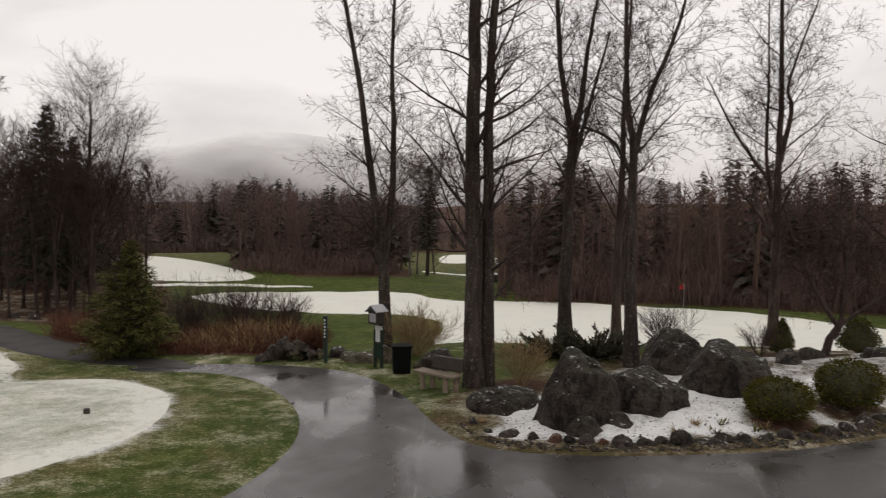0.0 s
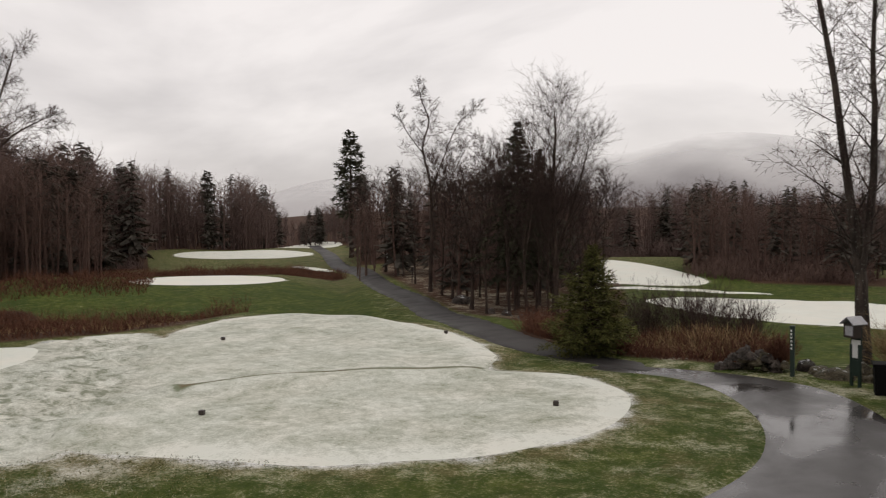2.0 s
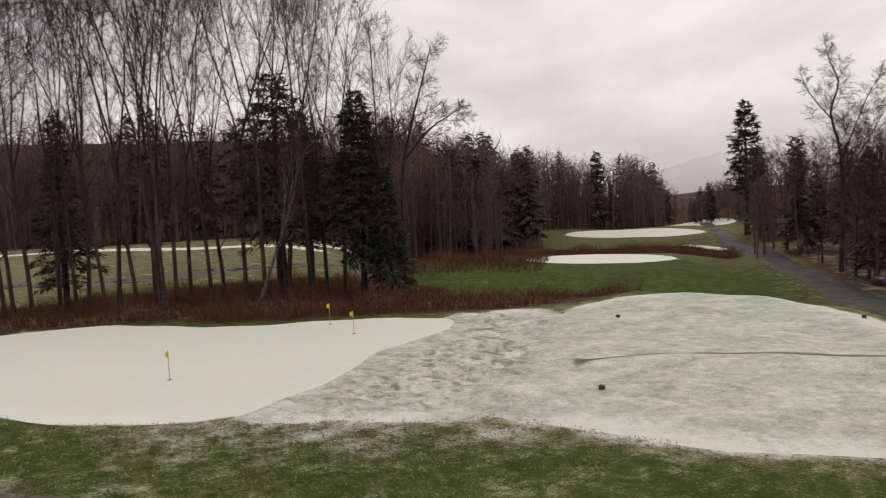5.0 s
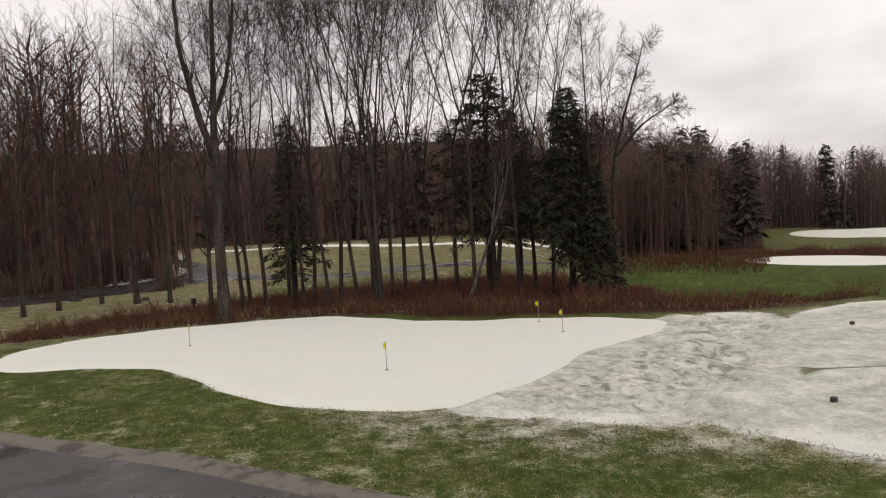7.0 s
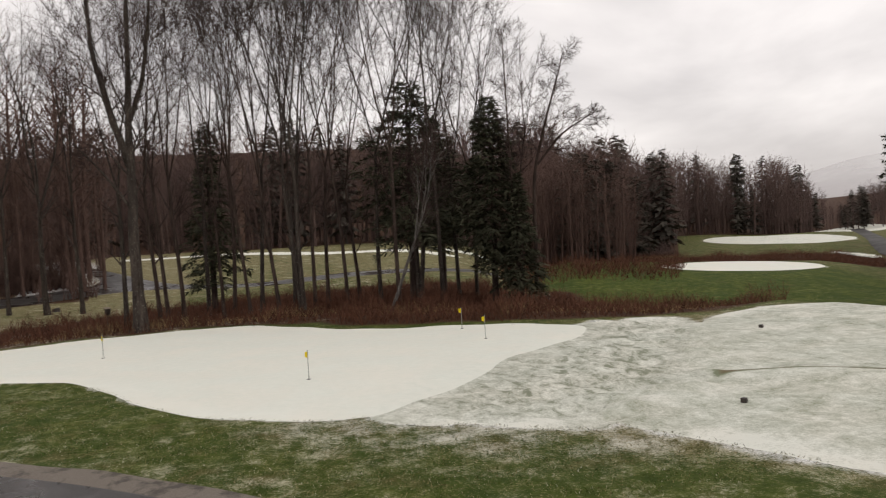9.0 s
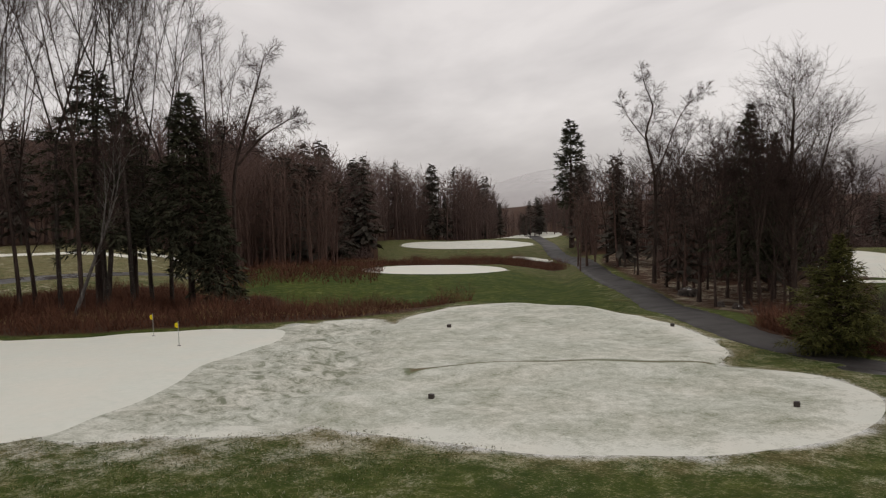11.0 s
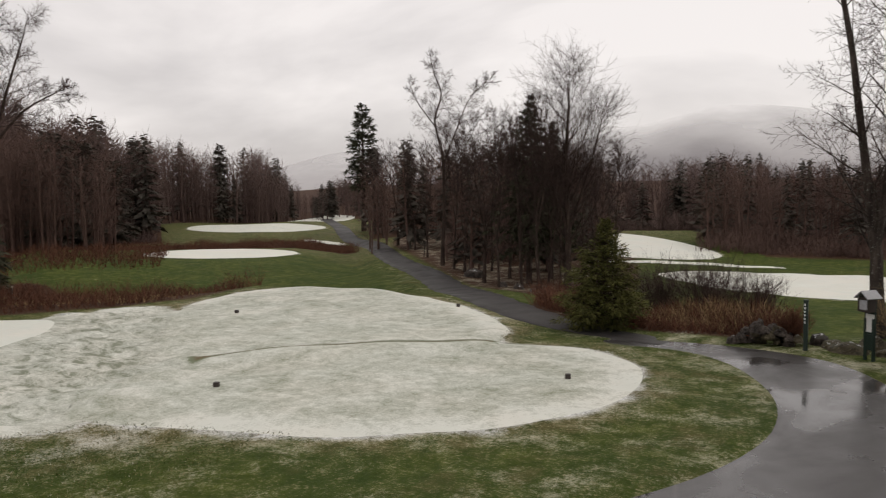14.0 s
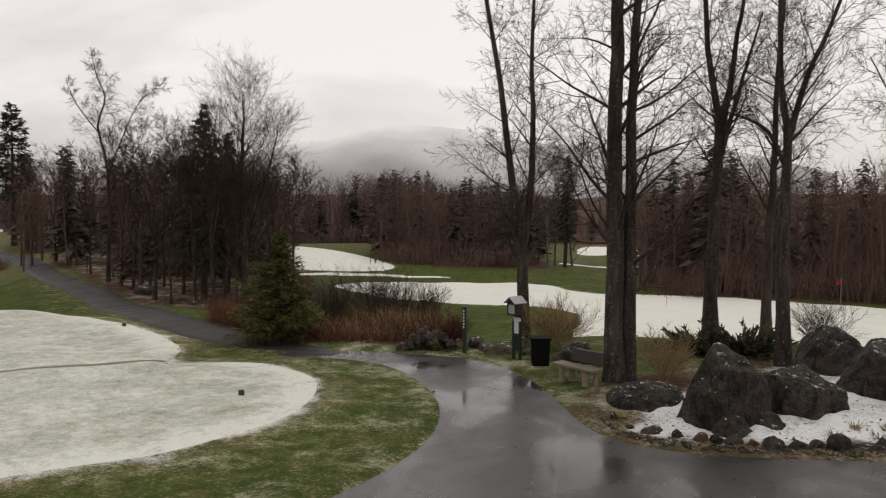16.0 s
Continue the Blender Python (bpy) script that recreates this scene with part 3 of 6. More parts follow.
GR, GA = np.hypot(GX, GY), np.degrees(np.arctan2(-GX, GY))

# soft relief: tees stand a little proud, the tarmac lies lower, trodden snow is lumpy, the bed swells
GZ += 0.09 * smooth(-0.5, 0.9, IN["near"]) + 0.05 * smooth(-0.22, 0.08, IN["near"]) * smooth(0.0, 0.4, IN["far"]) + 0.10 * smooth(-0.5, 0.9, IN["far"])
GU, GV = GX * 0.67 + GY * 0.74, -GX * 0.74 + GY * 0.67
GZ += 0.075 * smooth(-0.6, 0.8, IN["apron"]) * smooth(0.1, 1.4, -IN["green"]) * (np.sin(GV * 4.1 + 1.8 * np.sin(GU * 1.1)) * np.sin(GU * 1.9 + 0.8 * np.sin(GV * 1.3)) + 0.5 * np.sin(GV * 7.3 + GU * 2.2 + np.sin(GU * 3.1)))
GZ += 0.35 * smooth(0.3, 4.0, IN["bed"]) + 0.035 * smooth(0.2, 1.0, IN["bed"]) * (np.sin(GX * 4.3 + 2 * np.sin(GY * 3.1)) * np.sin(GY * 5.1 + np.sin(GX * 2.7)) + 0.6 * np.sin(GX * 9.1 + GY * 7.3))
GZ -= 0.05 * smooth(-0.25, 0.05, tarmac)
GZ += 0.03 * smooth(0.0, 0.6, -tarmac) * np.sin(GX * 1.7) * np.cos(GY * 1.3) * (GR < 60)


def surface(x, y, sink=0.0):
    """The sheet's own height at a place."""
    k = np.argmin((GX - x) ** 2 + (GY - y) ** 2)
    return (x, y, float(GZ[k]) - sink)


woods = np.clip(smooth(46, 52, GR) * (GA < -3) + smooth(62, 68, GR) * ((GA >= -3) & (GA < 14)) + smooth(92, 100, GR) * ((GA >= 14) & (GA < 36)) + smooth(135, 150, GR) * ((GA >= 36) & (GA < 45))
                + smooth(140, 146, GR) * ((GA >= 45) & (GA < 50)) + smooth(96, 104, GR) * ((GA >= 50) & (GA < 60)) + smooth(99, 108, GR) * ((GA >= 60) & (GA < 89)) + smooth(66.5, 69, GR) * (GA >= 89), 0, 1)
woods = np.where(IN["mound"] > -3, 0, np.where((IN["fright"] > -9) & (GR < 101), 0, np.where((GA > -5.8) & (GA < 2) & (GR < 80), 0, woods)))
litter = np.maximum.reduce([woods, smooth(-1.5, 1, IN["bm"]), smooth(-1.5, 1, IN["bl"]), smooth(-1, 1.5, IN["bf"]), smooth(-0.8, 1, IN["bs"]), 0.9 * smooth(-0.5, 2, IN["grove"]), 0.55 * smooth(-0.9, -0.5, IN["bed"])])
snow = np.zeros_like(GX)
for name, reach in (("near", 0.8), ("far", 0.6), ("green", 0.12), ("apron", 0.7), ("third", 0.5), ("fourth", 1.0), ("fifth", 0.5), ("middle", 0.5), ("mound", 0.6), ("band", 0.5)):
    snow = np.maximum(snow, 0.60 * smooth(-reach, 0.05, IN[name] + wander) if name in ("near", "far", "apron") else 0.56 * smooth(-reach, 0.05, IN[name] + wander))
snow = np.maximum(snow, 0.46 * smooth(-6.5, -0.6, IN["apron"]) * (GR < 26))
snow = np.maximum(snow, 0.22 * (GR < 30))
snow = np.maximum(snow, 0.38 * smooth(-2.8, 0, np.maximum(IN["near"], IN["far"])))
snow = np.maximum(snow, np.maximum(0.20 * (IN["bl"] > 0), 0.36 * smooth(-0.9, -0.4, IN["bed"])))
snow = np.maximum(snow, 0.30 * ((GA > 84) & (GR > 36) & (GR < 68) & (tarmac < -0.3)))
snow = np.maximum(snow, 0.36 * smooth(-4.5, 0, IN["drive"]) * (GR < 28))
snow = np.maximum(snow, 0.84 * smooth(0.25, 1.1, IN["bed"] + wander) * (1 - 0.30 * smooth(19, 24, GR)))
for bx, by, spread_ in ((7.1, 17.1, 0.85), (9.0, 17.95, 0.95), (2.0, 20.6, 1.0), (10.2, 24.7, 0.8), (11.1, 23.9, 0.7)):
    under = np.exp(-(((GX - bx) ** 2 + (GY - by) ** 2) / spread_ ** 2) ** 2)
    snow, litter = snow * (1 - 0.75 * under), np.maximum(litter, 0.9 * under)
snow = np.maximum(snow, 0.36 * smooth(-0.5, 2, IN["grove"]) + 0.16 * woods * (GR < 90))
snow = np.maximum(snow, 0.26 * ((GA > 60) & (GR > 62) & (GR < 98) & (tarmac < -0.3)))
snow = np.maximum(snow, 0.62 * smooth(-4.5, -0.5, IN["road"]) * ((GA > 85) & (GA < 93) & (GX < -71) & (GY < 3)))
snow = np.maximum(snow, 0.24 * smooth(-4, 0, IN["cart"]) * (GA > 28) * (GR < 62))
dry = 0.16 + 0.34 * smooth(-1.6, 0, np.maximum(IN["near"], IN["far"])) + 0.08 * smooth(-3, 0, tarmac) + 0.25 * smooth(62, 80, GR) - 0.55 * smooth(-1, 3, IN["fgreen"])
dry = np.clip(dry + 0.2 * smooth(-0.9, -0.5, IN["bed"]) + 0.3 * ((GA > 83) & (GR > 38)) + 0.28 * ((GA > 60) & (GR > 42)) + 0.25 * smooth(-4, 0, IN["apron"]) - 0.3 * ((GA > 5) & (GA < 24) & (GR > 26) & (GR < 70)), 0, 1)
sides_in = np.sort(np.stack([IN["near"], IN["far"], IN["apron"], IN["green"]]), 0)
worn = -0.13 * (1 - smooth(-1.8, -0.6, sides_in[2])) * (1 - smooth(0.2, 1.3, sides_in[3])) + 1.0 * smooth(-0.34, -0.05, -np.abs(IN["near"] + 0.08)) * smooth(0.0, 0.4, IN["far"]) * (0.78 + 0.22 * np.sin(GX * 1.7 + 1.0) ** 2) * smooth(-18.5, -16.6, GX)

trod = smooth(-0.3, 1.6, IN["apron"]) * (0.45 + 0.55 * smooth(0.2, 2.5, -IN["green"])) * (1 - smooth(-1.6, 0.6, np.maximum(IN["near"], IN["far"])))

ia, ir = np.meshgrid(np.arange(NA), np.arange(NR - 1), indexing="ij")
nxt = (ia + 1) % NA
QUADS = np.stack([ia * NR + ir, ia * NR + ir + 1, nxt * NR + ir + 1, nxt * NR + ir], -1).reshape(-1, 4)[:, ::-1]
# triangles, cut along the diagonal that an edge follows
other = (snapped[QUADS[:, 1]] & snapped[QUADS[:, 3]]) & ~(snapped[QUADS[:, 0]] & snapped[QUADS[:, 2]])
QUADS = np.where(other[:, None], np.roll(QUADS, -1, axis=1), QUADS)
TRIS = np.concatenate([QUADS[:, [0, 1, 2]], QUADS[:, [0, 2, 3]]])


def face_mean(v):
    return v[TRIS].mean(1)


rough_edge = face_mean(wander)
label_of = np.zeros(len(TRIS), int)
LAYERS = [("ground", M_GROUND), ("driveway", M_ASPHALT), ("far_road", M_ASPHALT), ("near_tee", M_TEE), ("far_tee", M_TEE), ("putting_green", M_GREEN), ("snowy_rough", M_APRON),
          ("third_tee", M_FAIR), ("fourth_tee", M_TEE), ("fifth_tee", M_FAIR), ("snowy_fairway", M_FAIR), ("snowy_mound", M_FAIR), ("snow_band", M_FAIR), ("road_shoulder", M_KERB)]


def claim(k, mask):
    label_of[mask & (label_of == 0)] = k


f_drive, f_x, f_y = face_mean(IN["drive"]), face_mean(GX), face_mean(GY)
claim(1, f_drive > 0.0)
claim(13, (face_mean(IN["shoulder"]) > 0) & (f_x < -10.5) & (f_y < 6))
claim(2, face_mean(IN["road"]) > 0)
claim(5, face_mean(IN["green"]) > 0)
claim(3, face_mean(IN["near"]) > 0)
claim(4, face_mean(IN["far"]) > 0)
claim(6, face_mean(IN["apron"]) + rough_edge > 0)
claim(7, face_mean(IN["third"]) > 0)
claim(8, np.maximum(face_mean(IN["fourth"]), face_mean(IN["valley"])) > 0)
claim(9, face_mean(IN["fifth"]) > 0)
claim(10, (np.maximum(face_mean(IN["middle"]), face_mean(IN["strip"])) > 0) & (np.hypot(f_x, f_y) > 27.5))
f_r, f_a = np.hypot(f_x, f_y), np.degrees(np.arctan2(-f_x, f_y))
lane = (np.abs(f_r - 70.5 - 1.6 * np.sin(f_a * 0.9)) < 0.8) & (f_a > -5.0) & (f_a < 1.3)
claim(11, (np.maximum(face_mean(IN["mound"]), face_mean(IN["fright"])) > 0) | lane)
claim(12, np.maximum(face_mean(IN["band"]), face_mean(IN["fleft"])) > 0)
GROUND_LABELS = {"ground": "wet spring turf and leaf litter under patchy thin snow", "driveway": "wet dark asphalt drive with shallow puddles", "far_road": "grey asphalt cart road beyond the grove", "near_tee": "oval tee box under thin mottled snow", "far_tee": "tee box under thin mottled snow",
                 "putting_green": "practice green under smooth white snow", "snowy_rough": "lumpy trodden turf half covered in snow", "third_tee": "small snow-covered tee on a green slope",
                 "fourth_tee": "distant tee and fairway dusted with snow", "fifth_tee": "small distant snow-covered tee", "snowy_fairway": "wide fairway under white snow",
                 "snowy_mound": "rounded mound covered with snow", "snow_band": "strip of snow across the far slope", "road_shoulder": "worn tan gritty shoulder along the drive"}
for k, (name, material) in enumerate(LAYERS):
    mine = TRIS[label_of == k]
    used, idx = np.unique(mine, return_inverse=True)
    idx = idx.reshape(-1, 3)
    me = bpy.data.meshes.new(name)
    me.vertices.add(len(used))
    me.vertices.foreach_set("co", np.stack([GX[used], GY[used], GZ[used]], 1).astype(np.float32).ravel())
    me.loops.add(idx.size)
    me.loops.foreach_set("vertex_index", idx.astype(np.int32).ravel())
    me.polygons.add(len(idx))
    me.polygons.foreach_set("loop_start", np.arange(0, idx.size, 3, dtype=np.int32))
    me.update(calc_edges=True)
    me.materials.append(material)
    me.shade_smooth()
    for key, field in (("snow", snow), ("dry", dry), ("litter", litter), ("worn", worn), ("trod", trod)):
        me.attributes.new(key, "FLOAT", "POINT").data.foreach_set("value", field[used].astype(np.float32))
    tagged(new(name, me), GROUND_LABELS[name], "ground" if k not in (1, 2, 13) else "road", kind="structure")


# the cart path: a slightly crowned strip laid over the turf, with crumbled edges
path_v, path_f = [], []
for i, ((x, y, half), (ax, ay)) in enumerate(zip(cart_mid, cart_across)):
    ragged = [half + 0.06 * math.sin(i * 0.9) + 0.04 * math.sin(i * 2.3 + s) for s in (0, 2)]
    for k, f in enumerate((-1.06, -1.0, -0.5, 0.0, 0.5, 1.0, 1.06)):
        w = ragged[0 if f < 0 else 1] * f
        px, py = x + ax * w, y + ay * w
        path_v.append((px, py, float(height(px, py)) - 0.055 * (1 - min(1.0, i / 14)) + (-0.10 if k in (0, 6) else 0.006 + 0.03 * (1 - f * f) * min(1.0, i / 14))))
    if i:
        path_f += [(7 * i - 7 + k, 7 * i + k, 7 * i + k + 1, 7 * i - 6 + k) for k in range(6)]
tagged(mesh_object("cart_path", path_v, path_f, M_PATH, None, "narrow wet asphalt cart path"), category="road", kind="structure")


# ---- far hills: haze put into their colour, tops thinned out into the cloud ----
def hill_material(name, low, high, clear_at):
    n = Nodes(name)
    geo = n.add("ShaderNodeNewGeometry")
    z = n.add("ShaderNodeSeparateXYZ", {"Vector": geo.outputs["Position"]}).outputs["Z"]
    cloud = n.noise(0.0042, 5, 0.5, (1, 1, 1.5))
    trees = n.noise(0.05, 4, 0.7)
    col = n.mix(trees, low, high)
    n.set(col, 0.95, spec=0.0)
    # painted mist: the hill turns transparent upwards, broken up by noise
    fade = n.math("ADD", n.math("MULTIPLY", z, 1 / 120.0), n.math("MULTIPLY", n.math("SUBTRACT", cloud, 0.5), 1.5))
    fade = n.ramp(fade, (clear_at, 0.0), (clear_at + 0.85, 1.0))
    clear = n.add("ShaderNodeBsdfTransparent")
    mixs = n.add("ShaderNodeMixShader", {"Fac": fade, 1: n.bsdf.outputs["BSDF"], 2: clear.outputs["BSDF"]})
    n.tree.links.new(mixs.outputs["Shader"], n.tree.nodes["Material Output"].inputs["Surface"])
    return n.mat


def ridge(name, dist, yaw0, yaw1, profile, label, material):
    verts, faces, rows_, cols = [], [], 10, 90
    for i in range(cols + 1):
        a = yaw0 + (yaw1 - yaw0) * i / cols
        top = profile(a)
        for j in range(rows_ + 1):
            f = j / rows_
            d = dist + 260 * f
            x, y = polar(a, d)
            verts.append((x, y, -15 + (top + 15) * f ** 0.8 ))
    for i in range(cols):
        for j in range(rows_):
            k = i * (rows_ + 1) + j
            faces.append((k, k + rows_ + 1, k + rows_ + 2, k + 1))
    tagged(mesh_object(name, verts, faces, material, None, label), category="hill", kind="structure")


# pale greys carry the distance haze, paler still on the farther ridge
M_HILL = hill_material("haze_tinted_hillside", (0.310, 0.298, 0.306), (0.375, 0.362, 0.370), 0.08)
M_HILL_FAR = hill_material("far_haze_tinted_hillside", (0.50, 0.485, 0.49), (0.56, 0.545, 0.55), -0.1)
ridge("backdrop_hill", 1100, -16, 34, lambda a: 4.6 + 1360 * (0.082 * math.exp(-((a - 12) / 13.0) ** 2) + 0.045 * math.exp(-((a + 8) / 9) ** 2)), "wooded hillside tinted pale with haze, fading into low grey cloud", M_HILL)
ridge("backdrop_hill", 1300, 28, 60, lambda a: 4.6 + 1560 * (0.036 * math.exp(-((a - 37) / 6.0) ** 2) + 0.004), "distant hillside tinted pale with mist at the valley's end", M_HILL_FAR)


# ---- trees ----
def forest_tree(seed, tall, conifer):
    """A cheap woodland tree, for the woods seen from afar."""
    rng, w = random.Random(seed), Tubes()
    if conifer:
        w.tube([Vector((0, 0, 0)), Vector((0.05, 0, tall * 0.5)), Vector((0, 0, tall))], [0.13, 0.09, 0], 4)
        for k in range(80):
            f = 0.12 + 0.86 * k / 80
            reach = tall * 0.19 * (1.05 - f) ** 0.65 * rng.uniform(0.5, 1.2)
            a = k * 2.4 + rng.random()
            d = Vector((math.cos(a), math.sin(a), rng.uniform(-0.6, 0.25)))
            side = Vector((-math.sin(a), math.cos(a), 0))
            p = Vector((0, 0, tall * f))
            for q in range(7):
                at = p + d * reach * (q / 7)
                w.blade(at, (d + side * rng.uniform(-0.8, 0.8) + Vector((0, 0, rng.uniform(-0.5, 0.15)))).normalized(), (side + Vector((0, 0, rng.uniform(-0.6, 0.6)))).normalized(), reach * 0.45 + 0.15, 0.45 * (1.1 - f) + 0.22)
        return w
    lean = Vector((rng.uniform(-0.05, 0.05), rng.uniform(-0.05, 0.05), 1))
    pts = [Vector((0, 0, 0)) + lean * tall * f + Vector((rng.uniform(-0.1, 0.1), rng.uniform(-0.1, 0.1), 0)) for f in (0, 0.33, 0.66, 1.0)]
    pts[3] = pts[2].lerp(pts[3], 0.6)
    w.tube(pts, [0.12, 0.09, 0.055, 0], 5)
    for k in range(19):
        f = 0.14 + 0.84 * (k + rng.random()) / 19
        p = pts[0].lerp(pts[3], f)
        d = off_axis(Vector((0, 0, 1)), rng.uniform(0.4, 1.05), k * 2.4 + rng.random())
        limb(rng, w, w, p, d, tall * 0.27 * (1.08 - 0.45 * f) * rng.uniform(0.6, 1.2), 0.035, 2, 3, 0.06, 0.08, (0, 0, 5), 0.95, 0.1, 0.014)
    return w


WOOD_KINDS = [(forest_tree(100 + k, 10.0, False), False) for k in range(9)] + [(forest_tree(130 + k, 10.0, True), True) for k in range(4)]
WOOD_ARRAYS = [(np.array(w.v), w.f, c) for w, c in WOOD_KINDS]


def woodland(name, seed, count, area, label, conifers=0.2, bark=None):
    """Many trees of one wood, joined: area gives yaw, distance and the elevation of the tops at random."""
    rng = random.Random(seed)
    bare_v, bare_f, leaf_v, leaf_f = [], [], [], []
    nb = nl = 0
    for _ in range(count):
        yaw, dist, top = area(rng)
        x, y = polar(yaw, dist)
        z = float(height(x, y)) - 0.1
        top += 0.006 * math.sin(yaw * 1.9) * math.sin(yaw * 0.73 + 1)
        tall = max(3.0, EYE + top * dist - z)
        green = rng.random() < conifers
        arr, faces, _c = WOOD_ARRAYS[rng.randrange(9, 13) if green else rng.randrange(9)]
        s, a = tall / 10.0, rng.uniform(0, 6.28)
        wide = s * rng.uniform(0.85, 1.2) * (1.25 if tall < 7 else 1.0)
        c, si = math.cos(a), math.sin(a)
        v = np.stack([(arr[:, 0] * c - arr[:, 1] * si) * wide + x, (arr[:, 0] * si + arr[:, 1] * c) * wide + y, arr[:, 2] * s + z], 1)
        if green:
            leaf_v.append(v)
            leaf_f += [tuple(i + nl for i in f) for f in faces]
            nl += len(v)
        else:
            bare_v.append(v)
            bare_f += [tuple(i + nb for i in f) for f in faces]
            nb += len(v)
    if bare_v:
        tagged(mesh_object(name, np.concatenate(bare_v).tolist(), bare_f, bark or M_WOODS, None, label), category="woods", kind="stuff")
    if leaf_v:
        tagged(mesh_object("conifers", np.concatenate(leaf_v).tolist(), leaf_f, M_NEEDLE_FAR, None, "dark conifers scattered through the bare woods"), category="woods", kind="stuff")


woodland("woods", 1, 330, lambda g: ((a := g.uniform(-33, -4)), g.uniform(50, 84), np.interp(a, [-33, -26, -19, -16, -13, -8.4, -6, -4], [0.045, 0.044, 0.058, 0.032, 0.036, 0.062, 0.05, 0.02]) - 0.075 * g.random() ** 2), "bare brown woods beyond the snowy fairway", 0.2)
woodland("woods", 2, 120, lambda g: ((a := g.uniform(2.2, 14)), g.uniform(68, 100), np.interp(a, [2, 4, 7, 9.3, 13], [0.004, 0.020, 0.024, 0.020, 0.030]) - 0.035 * g.random() ** 2), "bare brown woods behind the fairway", 0.16)
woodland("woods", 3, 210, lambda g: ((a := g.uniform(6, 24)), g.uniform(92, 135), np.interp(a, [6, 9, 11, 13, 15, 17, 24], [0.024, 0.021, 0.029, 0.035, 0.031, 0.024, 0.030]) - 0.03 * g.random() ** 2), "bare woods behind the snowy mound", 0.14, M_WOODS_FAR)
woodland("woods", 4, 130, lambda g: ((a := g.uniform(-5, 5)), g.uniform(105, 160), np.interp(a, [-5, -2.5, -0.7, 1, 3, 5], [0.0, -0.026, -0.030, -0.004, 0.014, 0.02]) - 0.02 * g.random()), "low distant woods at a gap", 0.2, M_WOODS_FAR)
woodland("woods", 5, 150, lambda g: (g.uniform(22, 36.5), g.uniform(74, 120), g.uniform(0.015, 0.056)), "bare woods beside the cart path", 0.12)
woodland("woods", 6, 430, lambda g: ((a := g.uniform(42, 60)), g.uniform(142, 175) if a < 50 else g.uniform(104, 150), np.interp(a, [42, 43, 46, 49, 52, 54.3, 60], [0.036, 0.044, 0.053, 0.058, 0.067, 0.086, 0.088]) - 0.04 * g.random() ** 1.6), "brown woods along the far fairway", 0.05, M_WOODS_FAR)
woodland("woods", 7, 150, lambda g: ((a := g.uniform(36.5, 43)), g.uniform(145, 215), np.interp(a, [36.5, 38, 38.9, 39.9, 41, 42.3, 43], [0.03, 0.018, 0.006, -0.003, 0.008, 0.024, 0.03]) - 0.02 * g.random()), "woods tinted with mist at the end of the valley", 0.15, M_WOODS_FAR)
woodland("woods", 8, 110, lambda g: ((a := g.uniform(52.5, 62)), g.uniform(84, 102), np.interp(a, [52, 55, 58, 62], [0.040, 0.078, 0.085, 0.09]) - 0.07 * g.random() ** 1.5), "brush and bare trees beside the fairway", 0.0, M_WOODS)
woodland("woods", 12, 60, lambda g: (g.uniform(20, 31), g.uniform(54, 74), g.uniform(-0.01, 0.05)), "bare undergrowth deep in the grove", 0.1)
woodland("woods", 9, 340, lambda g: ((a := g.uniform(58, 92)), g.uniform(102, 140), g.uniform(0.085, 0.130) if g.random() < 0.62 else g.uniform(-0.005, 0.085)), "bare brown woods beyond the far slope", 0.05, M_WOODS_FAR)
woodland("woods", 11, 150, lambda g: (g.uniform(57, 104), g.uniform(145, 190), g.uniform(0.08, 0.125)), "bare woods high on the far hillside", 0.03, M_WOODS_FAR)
woodland("woods", 10, 230, lambda g: ((a := g.uniform(88, 110)), g.uniform(71, 100), g.uniform(0.08, 0.25) if g.random() < 0.6 else g.uniform(-0.02, 0.06)), "dense bare woods beyond the road", 0.02)


